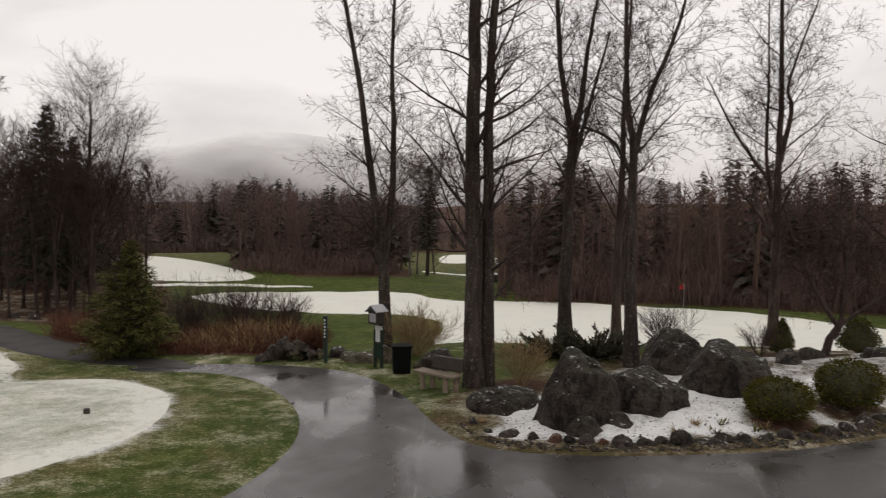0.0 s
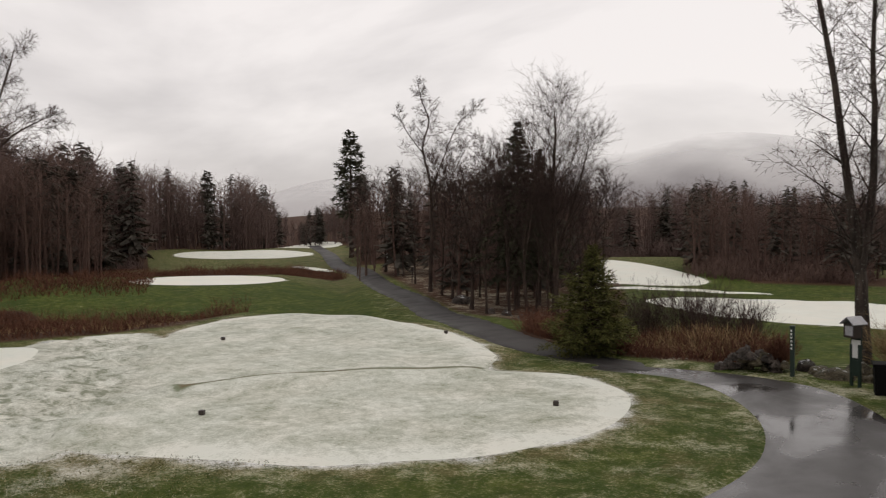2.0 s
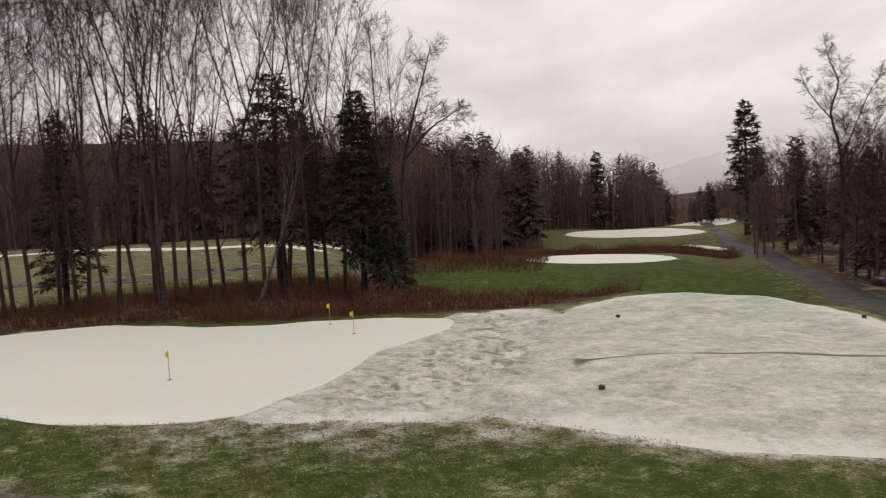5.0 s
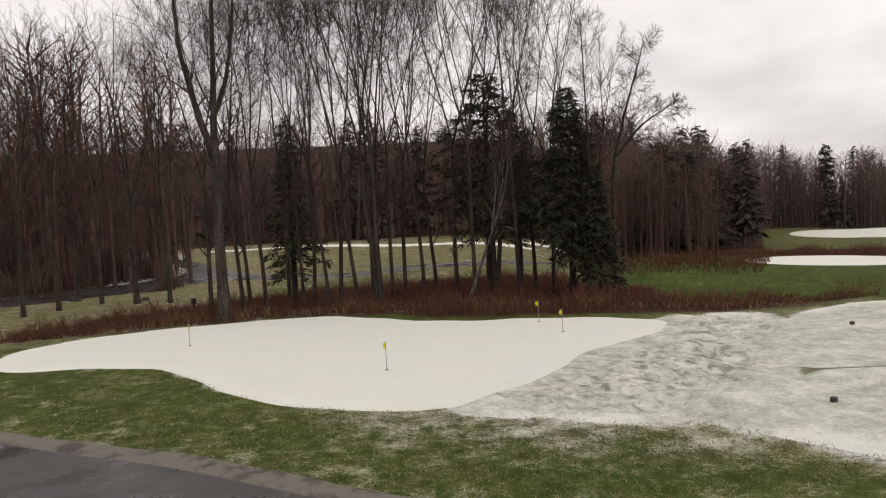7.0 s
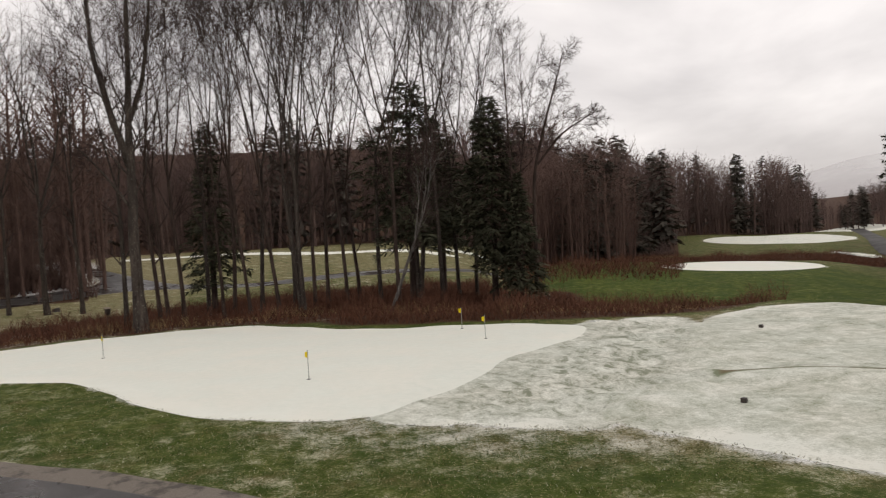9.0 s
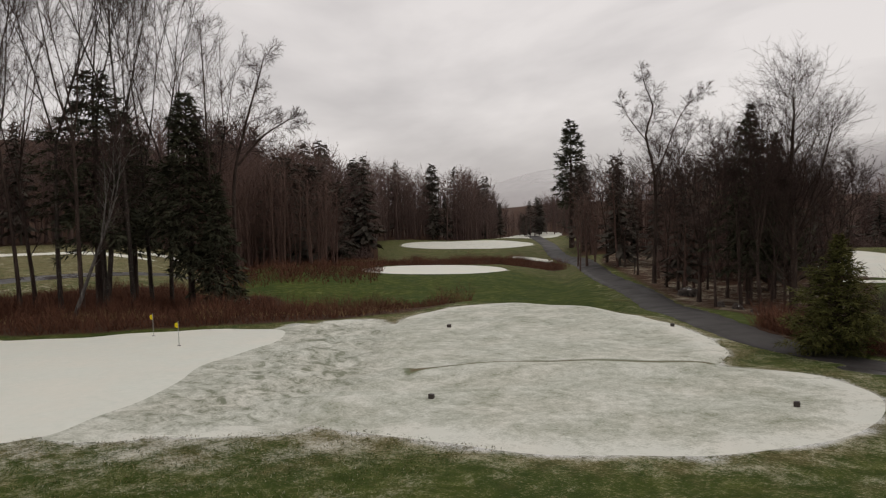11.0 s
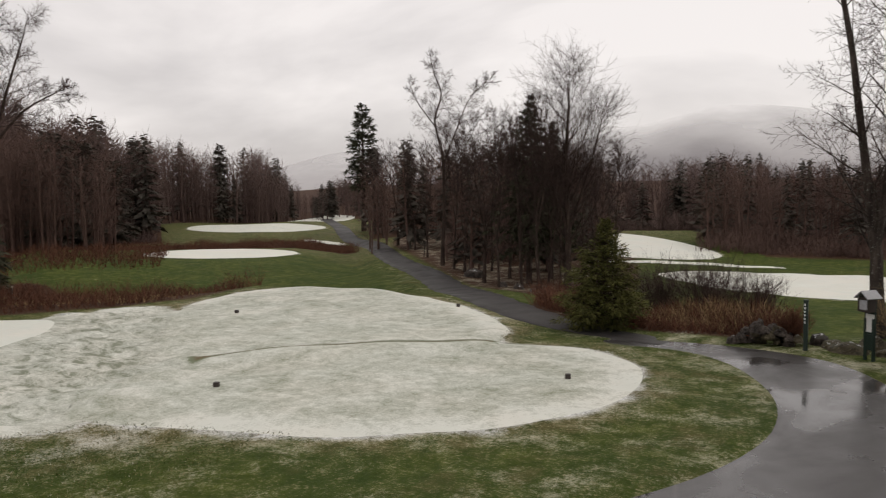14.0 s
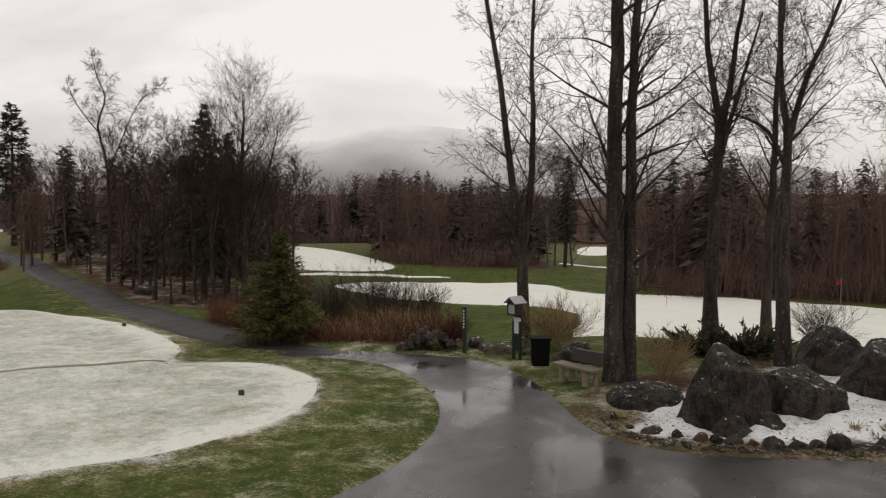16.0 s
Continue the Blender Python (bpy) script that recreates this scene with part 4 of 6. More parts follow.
def bare_tree(name, seed, at, tall, r0, label, lean=(0.0, 0.0), start=0.35, open_crown=1.0, bark=None, group="", fine=0.008, forks=1, side_kids=(0, 5, 6), leaders=(0, 2), sides=(5, 5, 6)):
    """A bare broadleaf: a trunk that parts into steep leaders, which part again and carry sprays of twigs."""
    rng, wood, twigs = random.Random(seed), Tubes(), Tubes()

    def grow(p, d, length, r, level):
        n, path, radii = (8 if level == 0 else 5), [p.copy()], [r * (1.35 if level == 0 else 1.0)]
        for i in range(n):
            d = (d + rand_dir(rng) * (0.035 if level == 0 else 0.085) + Vector((0, 0, 0.05 if level else 0.0))).normalized()
            path.append(path[-1] + d * (length / n))
            radii.append(r * (1 - 0.42 * (i + 1) / n))
        wood.tube(path, radii, (8, 6, 4)[level])
        for k in range(sides[level]):
            f = rng.uniform(0.45 if level == 0 else 0.12, 1.0)
            i = min(int(f * n), n - 1)
            way = (path[i + 1] - path[i]).normalized()
            limb(rng, wood, twigs, path[i].lerp(path[i + 1], f * n - i), off_axis(way, rng.uniform(0.45, 1.0), rng.uniform(0, 6.28)), tall * rng.uniform(0.09, 0.19) * (0.7 if level == 0 else 1.0), max(r * rng.uniform(0.24, 0.45), fine * 1.8), 1, 3, 0.10, 0.12, side_kids, 0.75, 0.12, fine)
        if level < 2:
            count = leaders[level] or rng.choice((2, 3, 3))
            turn = rng.uniform(0, 6.28)
            for k in range(count):
                grow(path[-1], off_axis(d, rng.uniform(0.10, 0.36) * open_crown, turn + 6.28 * k / count + rng.uniform(-0.5, 0.5)), tall * (0.34 if level == 0 else 0.27) * rng.uniform(0.8, 1.1), radii[-1] * rng.uniform(0.6, 0.85), level + 1)
        else:
            limb(rng, wood, twigs, path[-1], d, tall * 0.12, radii[-1], 1, 3, 0.08, 0.1, side_kids, 0.7, 0.1, fine)

    for k in range(forks):
        away = Vector((rng.uniform(-1, 1), rng.uniform(-1, 1), 0)) if forks > 1 else Vector((0, 0, 0))
        d = (Vector((lean[0], lean[1], 1)) + away * 0.09).normalized()
        grow(away * r0 * 1.3, d, tall * rng.uniform(start, start + 0.16), r0, 0)
    return tree_object(name, wood, twigs, at, label, bark or M_BARK, None, 0, group)


def conifer_tree(name, seed, at, tall, wide, label, material, low=0.08, gaps=0.0, whorls=26, fall=-0.18, blade=0.16, group="", top_power=0.85, sprays=12, spray_len=0.34, tiers=0, lean=0.02):
    """An evergreen: drooping branches that carry flat fans of needle sprays, ragged and in places open."""
    rng, wood, leaf = random.Random(seed), Tubes(), Tubes()
    top = Vector((lean * tall, 0, tall))
    wood.tube([Vector((0, 0, 0)), top * 0.5 + Vector((0.06, 0.03, 0)), top], [tall * 0.015 + 0.03, tall * 0.010 + 0.02, 0], 7)
    count = int(whorls * 9)
    for k in range(count):
        f = low + (0.99 - low) * (k + rng.random()) / count
        if tiers:
            f = low + (0.97 - low) * (round((f - low) / (0.97 - low) * tiers) / tiers) + rng.gauss(0, 0.017)
        a = k * 2.39996 + rng.uniform(-0.4, 0.4)
        ragged = 0.92 + 0.75 * noise.noise(Vector((math.cos(a) * 1.3, math.sin(a) * 1.3, f * 6 + seed * 0.7)))
        if rng.random() < gaps * 0.6 or ragged < gaps * 1.4:
            continue
        reach = max(0.14, wide * max(0.02, 1.0 - f) ** top_power * max(0.35, ragged) * rng.uniform(0.65, 1.1))
        if f < low + 0.10:
            reach *= rng.uniform(0.4, 0.9)
        d = Vector((math.cos(a), math.sin(a), fall + 0.55 * f * f + rng.uniform(-0.22, 0.22))).normalized()
        side = Vector((-math.sin(a), math.cos(a), 0))
        p0 = top * f
        mid, tip = p0 + d * reach * 0.55, p0 + d * reach + Vector((0, 0, -0.10 * reach))
        wood.tube([p0, mid, tip], [0.010 + 0.006 * reach, 0.007, 0], 3)
        for q in range(int(5 + sprays * min(reach, 3.0) * 0.9)):
            g = 0.12 + 0.90 * math.sqrt(rng.random())
            aside = rng.uniform(-1, 1) * 0.42 * reach * (1.1 - g)
            at_b = (p0.lerp(mid, g / 0.55) if g < 0.55 else mid.lerp(tip, (g - 0.55) / 0.45)) + side * aside + Vector((0, 0, -abs(aside) * 0.22 + rng.uniform(-0.05, 0.04) * reach))
            out = (d * rng.uniform(0.2, 1.0) + side * (1 if aside > 0 else -1) * rng.uniform(0.1, 1.0) + Vector((0, 0, rng.uniform(-0.75, 0.25)))).normalized()
            flatw = (out.cross(Vector((0, 0, 1))) + rand_dir(rng) * 0.6).normalized()
            leaf.blade(at_b, out, flatw, spray_len * (0.55 + 0.45 * min(1.2, reach)) * rng.uniform(0.6, 1.4), blade * rng.uniform(0.6, 1.3))
    tree = thing(name, at, 0, label, "tree", group)
    mesh_object("trunk", wood.v, wood.f, M_BARK, tree)
    mesh_object("crown", leaf.v, leaf.f, material, tree)
    return tree


# the group on the near bank
def bank_tree(name, seed, at, stems, label, deepest=4, kids=(8, 6, 5, 4), bark=None, fine=0.006, turn=0.0, rise=0.035):
    rng, wood, twigs = random.Random(seed), Tubes(), Tubes()
    for pts, r0, r1, branches, reach, start, spread in stems:
        stem(rng, wood, twigs, pts, r0, r1, branches, reach, deepest, start, 12, rise, kids, spread, 1.35 if pts[0][2] <= 0 else 1.0, fine)
    return tree_object(name, wood, twigs, at, label, bark or M_MAPLE, None, turn)


bank_tree("maple_tree", 11, surface(-1.85, 27.0, 0.15), [
    ([(0, 0, 0), (0.0, 0, 1.8), (-0.1, 0, 3.3), (-0.35, 0, 4.9), (-0.7, 0, 8.0), (-1.3, 0.3, 11.5), (-1.9, 0.5, 14.5)], 0.22, 0.03, 26, 3.0, 0.25, 0.95),
    ([(-0.05, 0, 2.9), (0.18, 0.1, 4.6), (0.28, 0.1, 7), (0.24, 0, 10), (0.5, 0, 14)], 0.15, 0.03, 22, 2.4, 0.30, 0.9)], "tall bare maple forking into two stems behind the notice box")
bank_tree("maple_tree", 12, surface(0.9, 20.6, 0.15), [
    ([(-0.08, 0, 0), (-0.10, 0, 3), (-0.12, 0, 6), (-0.1, 0, 9.0), (0.0, 0.1, 13.0)], 0.25, 0.12, 20, 3.4, 0.28, 0.95),
    ([(0.22, 0.15, 0), (0.27, 0.15, 3), (0.25, 0.15, 6), (0.36, 0.15, 9.0), (0.7, 0.3, 13)], 0.19, 0.07, 26, 3.2, 0.22, 0.95)], "large grey twin-trunked maple beside the bench")
bank_tree("maple_tree", 13, surface(4.0, 26.8, 0.15), [
    ([(0, 0, 0), (0.02, 0, 2.5), (0.1, 0, 5.0), (0.15, 0, 6.8), (-0.2, 0, 9), (-0.45, 0, 13)], 0.24, 0.05, 18, 3.0, 0.45, 0.9),
    ([(0.14, 0, 6.3), (0.45, 0.1, 8), (0.7, 0.1, 10), (1.3, 0.2, 13)], 0.13, 0.03, 12, 2.6, 0.25, 0.9),
    ([(0.12, 0, 5.6), (0.7, -0.2, 8), (1.3, -0.3, 10.2)], 0.10, 0.02, 9, 2.2, 0.3, 0.9)], "bare maple with a dark knot on its lichened trunk")
bank_tree("maple_tree", 14, surface(6.4, 30.2, 0.15), [
    ([(0, 0, 0), (0.0, 0, 3), (0.12, 0, 6), (0.2, 0.1, 9), (0.4, 0.1, 13)], 0.19, 0.04, 26, 3.0, 0.35, 0.95)], "slim dark bare maple behind the boulders", 4, (7, 6, 5, 4), M_BARK)
bank_tree("maple_tree", 15, surface(5.3, 23.0, 0.15), [
    ([(0, 0, 0), (-0.08, 0, 2.5), (-0.05, 0, 4.5), (-0.05, 0, 6.3), (-0.25, 0, 8), (-0.3, 0, 12)], 0.20, 0.04, 18, 2.8, 0.5, 0.9),
    ([(-0.05, 0, 5.8), (0.4, 0.1, 7.6), (1.2, 0.2, 9.6), (1.7, 0.2, 12)], 0.10, 0.02, 16, 2.8, 0.15, 0.9),
    ([(-0.05, 0, 5.4), (-0.6, 0, 6.4), (-1.6, 0.2, 6.9)], 0.07, 0.02, 8, 1.6, 0.3, 0.9)], "bare maple with pale lichen rising between the boulders")
bank_tree("maple_tree", 16, surface(11.4, 28.4, 0.15), [
    ([(0, 0, 0), (0.05, 0, 3), (0.05, 0, 6), (0.1, 0, 9), (0.0, 0, 13)], 0.19, 0.05, 24, 3.4, 0.3, 1.0),
    ([(0.05, 0, 4.0), (-0.35, 0, 6.5), (-0.35, 0, 9), (-0.4, 0, 12)], 0.08, 0.02, 14, 2.0, 0.25, 1.0),
    ([(0.1, 0, 6.5), (0.45, 0, 8.2), (0.35, 0, 9.2), (1.3, 0, 12)], 0.10, 0.02, 14, 3.0, 0.25, 1.0),
    ([(-0.3, 0, 5.9), (-1.4, 0, 7.4), (-2.4, 0.2, 9.4)], 0.07, 0.015, 12, 1.8, 0.2, 1.0)], "slender many-limbed bare maple above the conical shrub", 4, (8, 6, 5, 4), M_BARK)
bank_tree("crab_apple_tree", 17, surface(11.1, 23.9, 0.15), [
    ([(0, 0, 0), (0.15, 0, 0.6), (0.5, 0, 1.15)], 0.13, 0.10, 2, 1.0, 0.7, 1.0),
    ([(0.4, 0, 1.0), (-0.2, 0, 1.9), (-0.9, -0.2, 3.2), (-1.4, -0.3, 4.4)], 0.07, 0.015, 14, 1.6, 0.15, 1.1),
    ([(0.45, 0, 1.1), (0.7, 0.2, 2.4), (0.5, 0.3, 4.0), (0.6, 0.4, 5.6)], 0.07, 0.015, 16, 1.9, 0.2, 1.1),
    ([(0.5, 0, 1.1), (1.6, 0.1, 1.8), (2.8, 0.2, 2.4), (3.8, 0.1, 3.6)], 0.07, 0.015, 16, 1.8, 0.15, 1.1)], "crooked bare crab apple at the edge of the rock bed", 4, (8, 6, 5, 4), M_BARK)

bank_tree("maple_tree", 18, surface(15.0, 24.5, 0.15), [
    ([(0, 0, 0), (0, 0, 3), (-0.1, 0, 6), (0, 0, 12)], 0.2, 0.05, 26, 4.6, 0.25, 1.25)], "bare maple whose long level limbs reach over the bed", 4, (8, 6, 5, 4), M_BARK)

# the grove beside the cart path
bank_tree("oval_bare_tree", 21, on_ground(*polar(22.9, 45)), [([(0, 0, 0), (0.05, 0, 4), (-0.05, 0, 7.4), (0.1, 0, 9.8), (0.1, 0, 11.6)], 0.20, 0.015, 58, 5.0, 0.16, 0.98),
          ([(0.0, 0, 3.2), (0.9, 0.1, 6.0), (1.6, 0.2, 8.4), (1.9, 0.2, 9.8)], 0.09, 0.012, 26, 3.0, 0.2, 0.85), ([(0.0, 0, 3.6), (-0.8, -0.2, 6.2), (-1.1, -0.3, 8.4), (-1.1, -0.3, 10.2)], 0.09, 0.012, 26, 2.8, 0.2, 0.85)],
          "tall bare tree with a dense oval crown of fine twigs", 3, (8, 8, 7), M_BARK, 0.0065, 22.9, 0.11)
bank_tree("twisted_bare_tree", 22, on_ground(*polar(31.4, 60)), [
    ([(0, 0, 0), (0.19, 0, 4.48), (0.13, 0, 7.94), (-0.38, 0, 10.5), (0.13, 0, 12.29), (-0.38, 0.26, 13.9), (-0.64, 0.26, 15.3)], 0.13, 0.015, 22, 2.0, 0.45, 1.0),
    ([(0.13, 0, 7.17), (1.02, 0, 9.47), (2.18, 0, 12.03), (3.84, 0.26, 13.57)], 0.06, 0.010, 20, 1.9, 0.25, 1.0),
    ([(0.13, 0, 5.89), (1.54, 0, 8.19), (3.07, -0.26, 11.01)], 0.05, 0.010, 16, 1.7, 0.25, 1.0),
    ([(-0.26, 0, 9.98), (-1.54, 0, 11.78), (-2.18, 0, 13.31)], 0.05, 0.012, 9, 1.2, 0.2, 1.0)], "crooked bare tree rising above the grove", 3, (8, 9, 8), M_BARK, 0.009, 31.4)
conifer_tree("dark_spruce", 23, on_ground(*polar(25.5, 50)), 11.4, 3.6, "tall dark spruce standing in the bare grove", M_NEEDLE, 0.2, 0.08, 46, -0.2, 0.15)
conifer_tree("dark_spruce", 24, on_ground(*polar(24.0, 53)), 10.0, 3.4, "dark spruce in the shade of the grove", M_NEEDLE, 0.2, 0.2, 30, -0.2, 0.17)
conifer_tree("white_pine", 25, on_ground(*polar(36.7, 108)), 16.2, 3.5, "tall dark pine beside the cart path", M_NEEDLE, 0.35, 0.2, 28, 0.0, 0.22, "", 0.45, 12, 0.55, 9)
rng_g = random.Random(5)
for yaw, dist, tall in ((29.9, 56, 8.1), (28.6, 50, 9.1), (27.6, 46, 8.6), (26.8, 53, 10.1), (26.0, 45, 9.1), (24.8, 44, 8.2), (24.2, 47, 8.2), (23.4, 45, 8.2), (22.9, 52, 8.2), (21.8, 50, 8.2), (21.2, 53, 8.2), (20.4, 49, 7.6),
                        (33.2, 74, 9.6), (34.4, 82, 10.1), (35.4, 96, 9.6), (32.4, 66, 9.1), (30.6, 58, 10.6), (36.0, 106, 9.6), (19.6, 56, 8.1), (28.0, 57, 10.6)):
    bare_tree("grove_tree", int(yaw * 10), on_ground(*polar(yaw, dist)), tall, rng_g.uniform(0.08, 0.13), "slender bare grove tree over leaf litter", (rng_g.uniform(-0.05, 0.05), rng_g.uniform(-0.04, 0.04)), 0.25, 1.1, None, "grove trees", 0.008, 1, (0, 5, 7))

# a spruce and pale stems at the gap beyond the snowy fairway
conifer_tree("slender_spruce", 41, on_ground(*polar(1.0, 67)), 9.0, 1.5, "slender spruce at the edge of the far fairway", M_NEEDLE, 0.25, 0.3, 26, -0.1, 0.16, "", 0.6)
for yaw, dist, tall in ((2.2, 66, 8.6), (1.7, 68, 9.4), (0.5, 69, 8.0)):
    bare_tree("fairway_birch", int(yaw * 100), on_ground(*polar(yaw, dist)), tall, 0.09, "pale slim birch at the edge of the far fairway", (rng_g.uniform(-0.05, 0.05), 0.0), 0.3, 0.9, M_BIRCH, "fairway birches", 0.008, 1)

# the line of tall trees behind the practice green
for yaw, dist, tall, r0, forks in ((87, 42, 16.5, 0.13, 1), (84.9, 43, 17.5, 0.12, 1), (84.4, 46, 16.5, 0.12, 1), (83.4, 44, 17.5, 0.12, 1), (81.9, 47, 17.5, 0.13, 1), (80.9, 44, 15.5, 0.1, 1),
                                  (80.2, 46, 17.5, 0.12, 1), (79.2, 43, 16.5, 0.1, 1), (78.4, 46, 18.5, 0.13, 1), (77.3, 42.5, 17.5, 0.11, 1), (76.2, 45, 18.5, 0.14, 2), (75.6, 42, 18.5, 0.13, 2), (74.9, 44, 17.5, 0.11, 1),
                                  (74, 46, 17.5, 0.12, 1), (72.7, 44, 16.5, 0.11, 1), (71.8, 47, 17.5, 0.12, 1), (70.4, 45, 17.5, 0.13, 1), (69.2, 43, 17.0, 0.12, 1), (67.9, 45, 17.8, 0.14, 2), (66.2, 44, 17.4, 0.13, 1), (65, 47, 17.8, 0.13, 1), (63.8, 50, 16.5, 0.13, 1),
                                  (61, 46, 14.3, 0.11, 1), (91.4, 62, 19, 0.22, 1), (89.4, 60, 16, 0.16, 1), (96, 62, 17, 0.17, 1), (98, 60, 17, 0.15, 1), (93.5, 64, 17, 0.15, 1), (94.8, 66, 16, 0.14, 1)):
    bare_tree("tall_bare_tree", int(yaw * 10), on_ground(*polar(yaw, dist)), tall, r0, "tall slender bare tree in brown brush behind the green", (rng_g.uniform(-0.03, 0.03), rng_g.uniform(-0.03, 0.03)), 0.36, 1.0,
              M_MAPLE if r0 > 0.12 else M_BARK, "trees behind the green", 0.0075, forks)
bank_tree("great_maple", 29, on_ground(*polar(86.2, 40.6)), [
    ([(0, 0, 0), (0.0, 0, 4), (0.05, 0, 8), (0.2, 0, 12), (0.5, 0, 19)], 0.30, 0.06, 15, 4.2, 0.40, 0.9),
    ([(0.03, 0, 7.6), (-0.7, 0, 10.2), (-1.3, 0.2, 13.5), (-1.3, 0.2, 19)], 0.20, 0.04, 12, 3.4, 0.3, 0.9),
    ([(0.1, 0, 9.6), (0.9, 0, 12), (1.5, -0.2, 17)], 0.15, 0.03, 10, 3.0, 0.3, 0.9),
    ([(0.0, 0, 5.6), (-1.2, 0, 7.4), (-2.6, 0, 9.0)], 0.08, 0.02, 10, 2.0, 0.3, 0.9)], "great dark maple with heavy limbs behind the green", 3, (8, 9, 8), M_MAPLE, 0.008, 86.2, 0.06)
bank_tree("forked_bare_tree", 31, on_ground(*polar(59.8, 45)), [
    ([(0, 0, 0), (0.1, 0, 4), (0.2, 0, 7.5), (0.8, 0, 10), (1.6, 0.2, 12.6), (2.0, 0.2, 14.0)], 0.13, 0.02, 17, 2.2, 0.5, 0.95),
    ([(0.4, 0, 8.2), (1.6, 0, 9.6), (2.8, 0, 10.4), (3.6, 0.2, 10.8)], 0.07, 0.012, 15, 1.7, 0.2, 0.95)], "bare tree whose crown sweeps out to one side", 3, (8, 9, 8), M_BARK, 0.009, 59.8)
bank_tree("slim_bare_tree", 30, on_ground(*polar(60.9, 44)), [
    ([(0, 0, 0), (-0.1, 0, 5), (-0.2, 0, 9), (-0.3, 0, 15)], 0.11, 0.02, 22, 2.6, 0.5, 0.8)], "slim straight bare tree with an upswept crown", 3, (8, 9, 8), M_BARK, 0.009, 60.9, 0.06)
bare_tree("leaning_birch", 32, on_ground(*polar(69.9, 41)), 7.5, 0.10, "pale leaning birch trunk in the brush", (0.22, 0.30), 0.5, 1.0, M_BIRCH)
conifer_tree("hemlock", 33, on_ground(*polar(68.2, 46)), 12.6, 3.6, "tall ragged dark hemlock behind the green", M_NEEDLE, 0.30, 0.34, 38, -0.15, 0.13, "", 0.40, 17, 0.36, 0, 0.03)
conifer_tree("hemlock", 34, on_ground(*polar(62.6, 45)), 11.8, 2.5, "dense dark hemlock beside the brush", M_NEEDLE, 0.25, 0.14, 46, -0.25, 0.13, "", 0.45, 18, 0.36)
conifer_tree("hemlock", 35, on_ground(*polar(60.8, 44)), 7.6, 1.7, "narrow dark hemlock at the end of the grove", M_NEEDLE, 0.03, 0.1, 34, -0.25, 0.14, "", 0.7, 16)
conifer_tree("hemlock", 36, on_ground(*polar(81.4, 52)), 11.6, 2.3, "narrow dark spruce among the bare trunks", M_NEEDLE, 0.16, 0.2, 40, -0.2, 0.15, "", 0.6)
conifer_tree("hemlock", 37, on_ground(*polar(66.0, 52)), 10.5, 3.0, "dark hemlock among the bare trunks", M_NEEDLE, 0.36, 0.25, 36, -0.2, 0.15, "", 0.5)
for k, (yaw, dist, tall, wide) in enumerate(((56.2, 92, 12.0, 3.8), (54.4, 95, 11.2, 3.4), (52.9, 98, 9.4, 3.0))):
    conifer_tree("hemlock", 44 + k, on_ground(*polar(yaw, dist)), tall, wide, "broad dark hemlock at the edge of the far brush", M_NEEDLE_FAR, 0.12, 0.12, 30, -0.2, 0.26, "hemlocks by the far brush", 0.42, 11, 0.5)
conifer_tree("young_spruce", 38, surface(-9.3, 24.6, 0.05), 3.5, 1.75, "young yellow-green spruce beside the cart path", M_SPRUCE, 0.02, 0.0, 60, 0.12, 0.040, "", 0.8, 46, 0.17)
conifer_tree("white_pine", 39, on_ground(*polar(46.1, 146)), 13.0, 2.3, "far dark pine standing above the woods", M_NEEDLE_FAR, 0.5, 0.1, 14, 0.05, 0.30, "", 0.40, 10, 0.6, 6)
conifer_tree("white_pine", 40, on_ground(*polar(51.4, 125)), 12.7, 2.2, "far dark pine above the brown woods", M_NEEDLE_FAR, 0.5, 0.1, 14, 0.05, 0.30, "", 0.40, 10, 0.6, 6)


# ---- low growth ----
def scatter(outline, count, rng):
    p = np.asarray(outline)
    lo, hi = p.min(0), p.max(0)
    got = []
    while len(got) < count:
        x, y = np.array([[rng.uniform(lo[0], hi[0]), rng.uniform(lo[1], hi[1])] for _ in range(400)]).T
        keep = (inside(p, x, y) + np.array([rng.uniform(-0.8, 0.5) for _ in range(400)]) > 0) & (np.maximum.reduce([inside(o, x, y) for o in (CART, ROAD, GREEN)]) < -0.25)
        got += list(zip(x[keep], y[keep]))
    return got[:count]


def brush(name, seed, outline, count, tall, material, label, thick=0.014, lean=0.7):
    """A tangle of thin upright stalks."""
    rng, w = random.Random(seed), Tubes()
    for x, y in scatter(outline, count, rng):
        base = Vector((x, y, float(height(x, y)) - 0.05))
        patchy = 0.45 + 0.9 * (0.5 + 0.5 * math.sin(x * 0.9 + 2 * math.sin(y * 0.7)))
        for _ in range(2):
            d = Vector((rng.uniform(-lean, lean), rng.uniform(-lean, lean), 1)).normalized()
            h = tall * rng.uniform(0.4, 1.15) * patchy
            side = Vector((rng.uniform(-1, 1), rng.uniform(-1, 1), 0)).normalized()
            w.tube([base, base + d * h + side * h * rng.uniform(0, 0.25)], [thick, 0], 3)
            for f in (0.4, 0.65):
                side = Vector((rng.uniform(-1, 1), rng.uniform(-1, 1), 0.1)).normalized()
                w.blade(base + d * h * f, (d + side).normalized(), Vector((side.y, -side.x, 0)), h * 0.45, thick * 1.4)
    tagged(mesh_object(name, w.v, w.f, material, None, label), category="brush", kind="stuff")


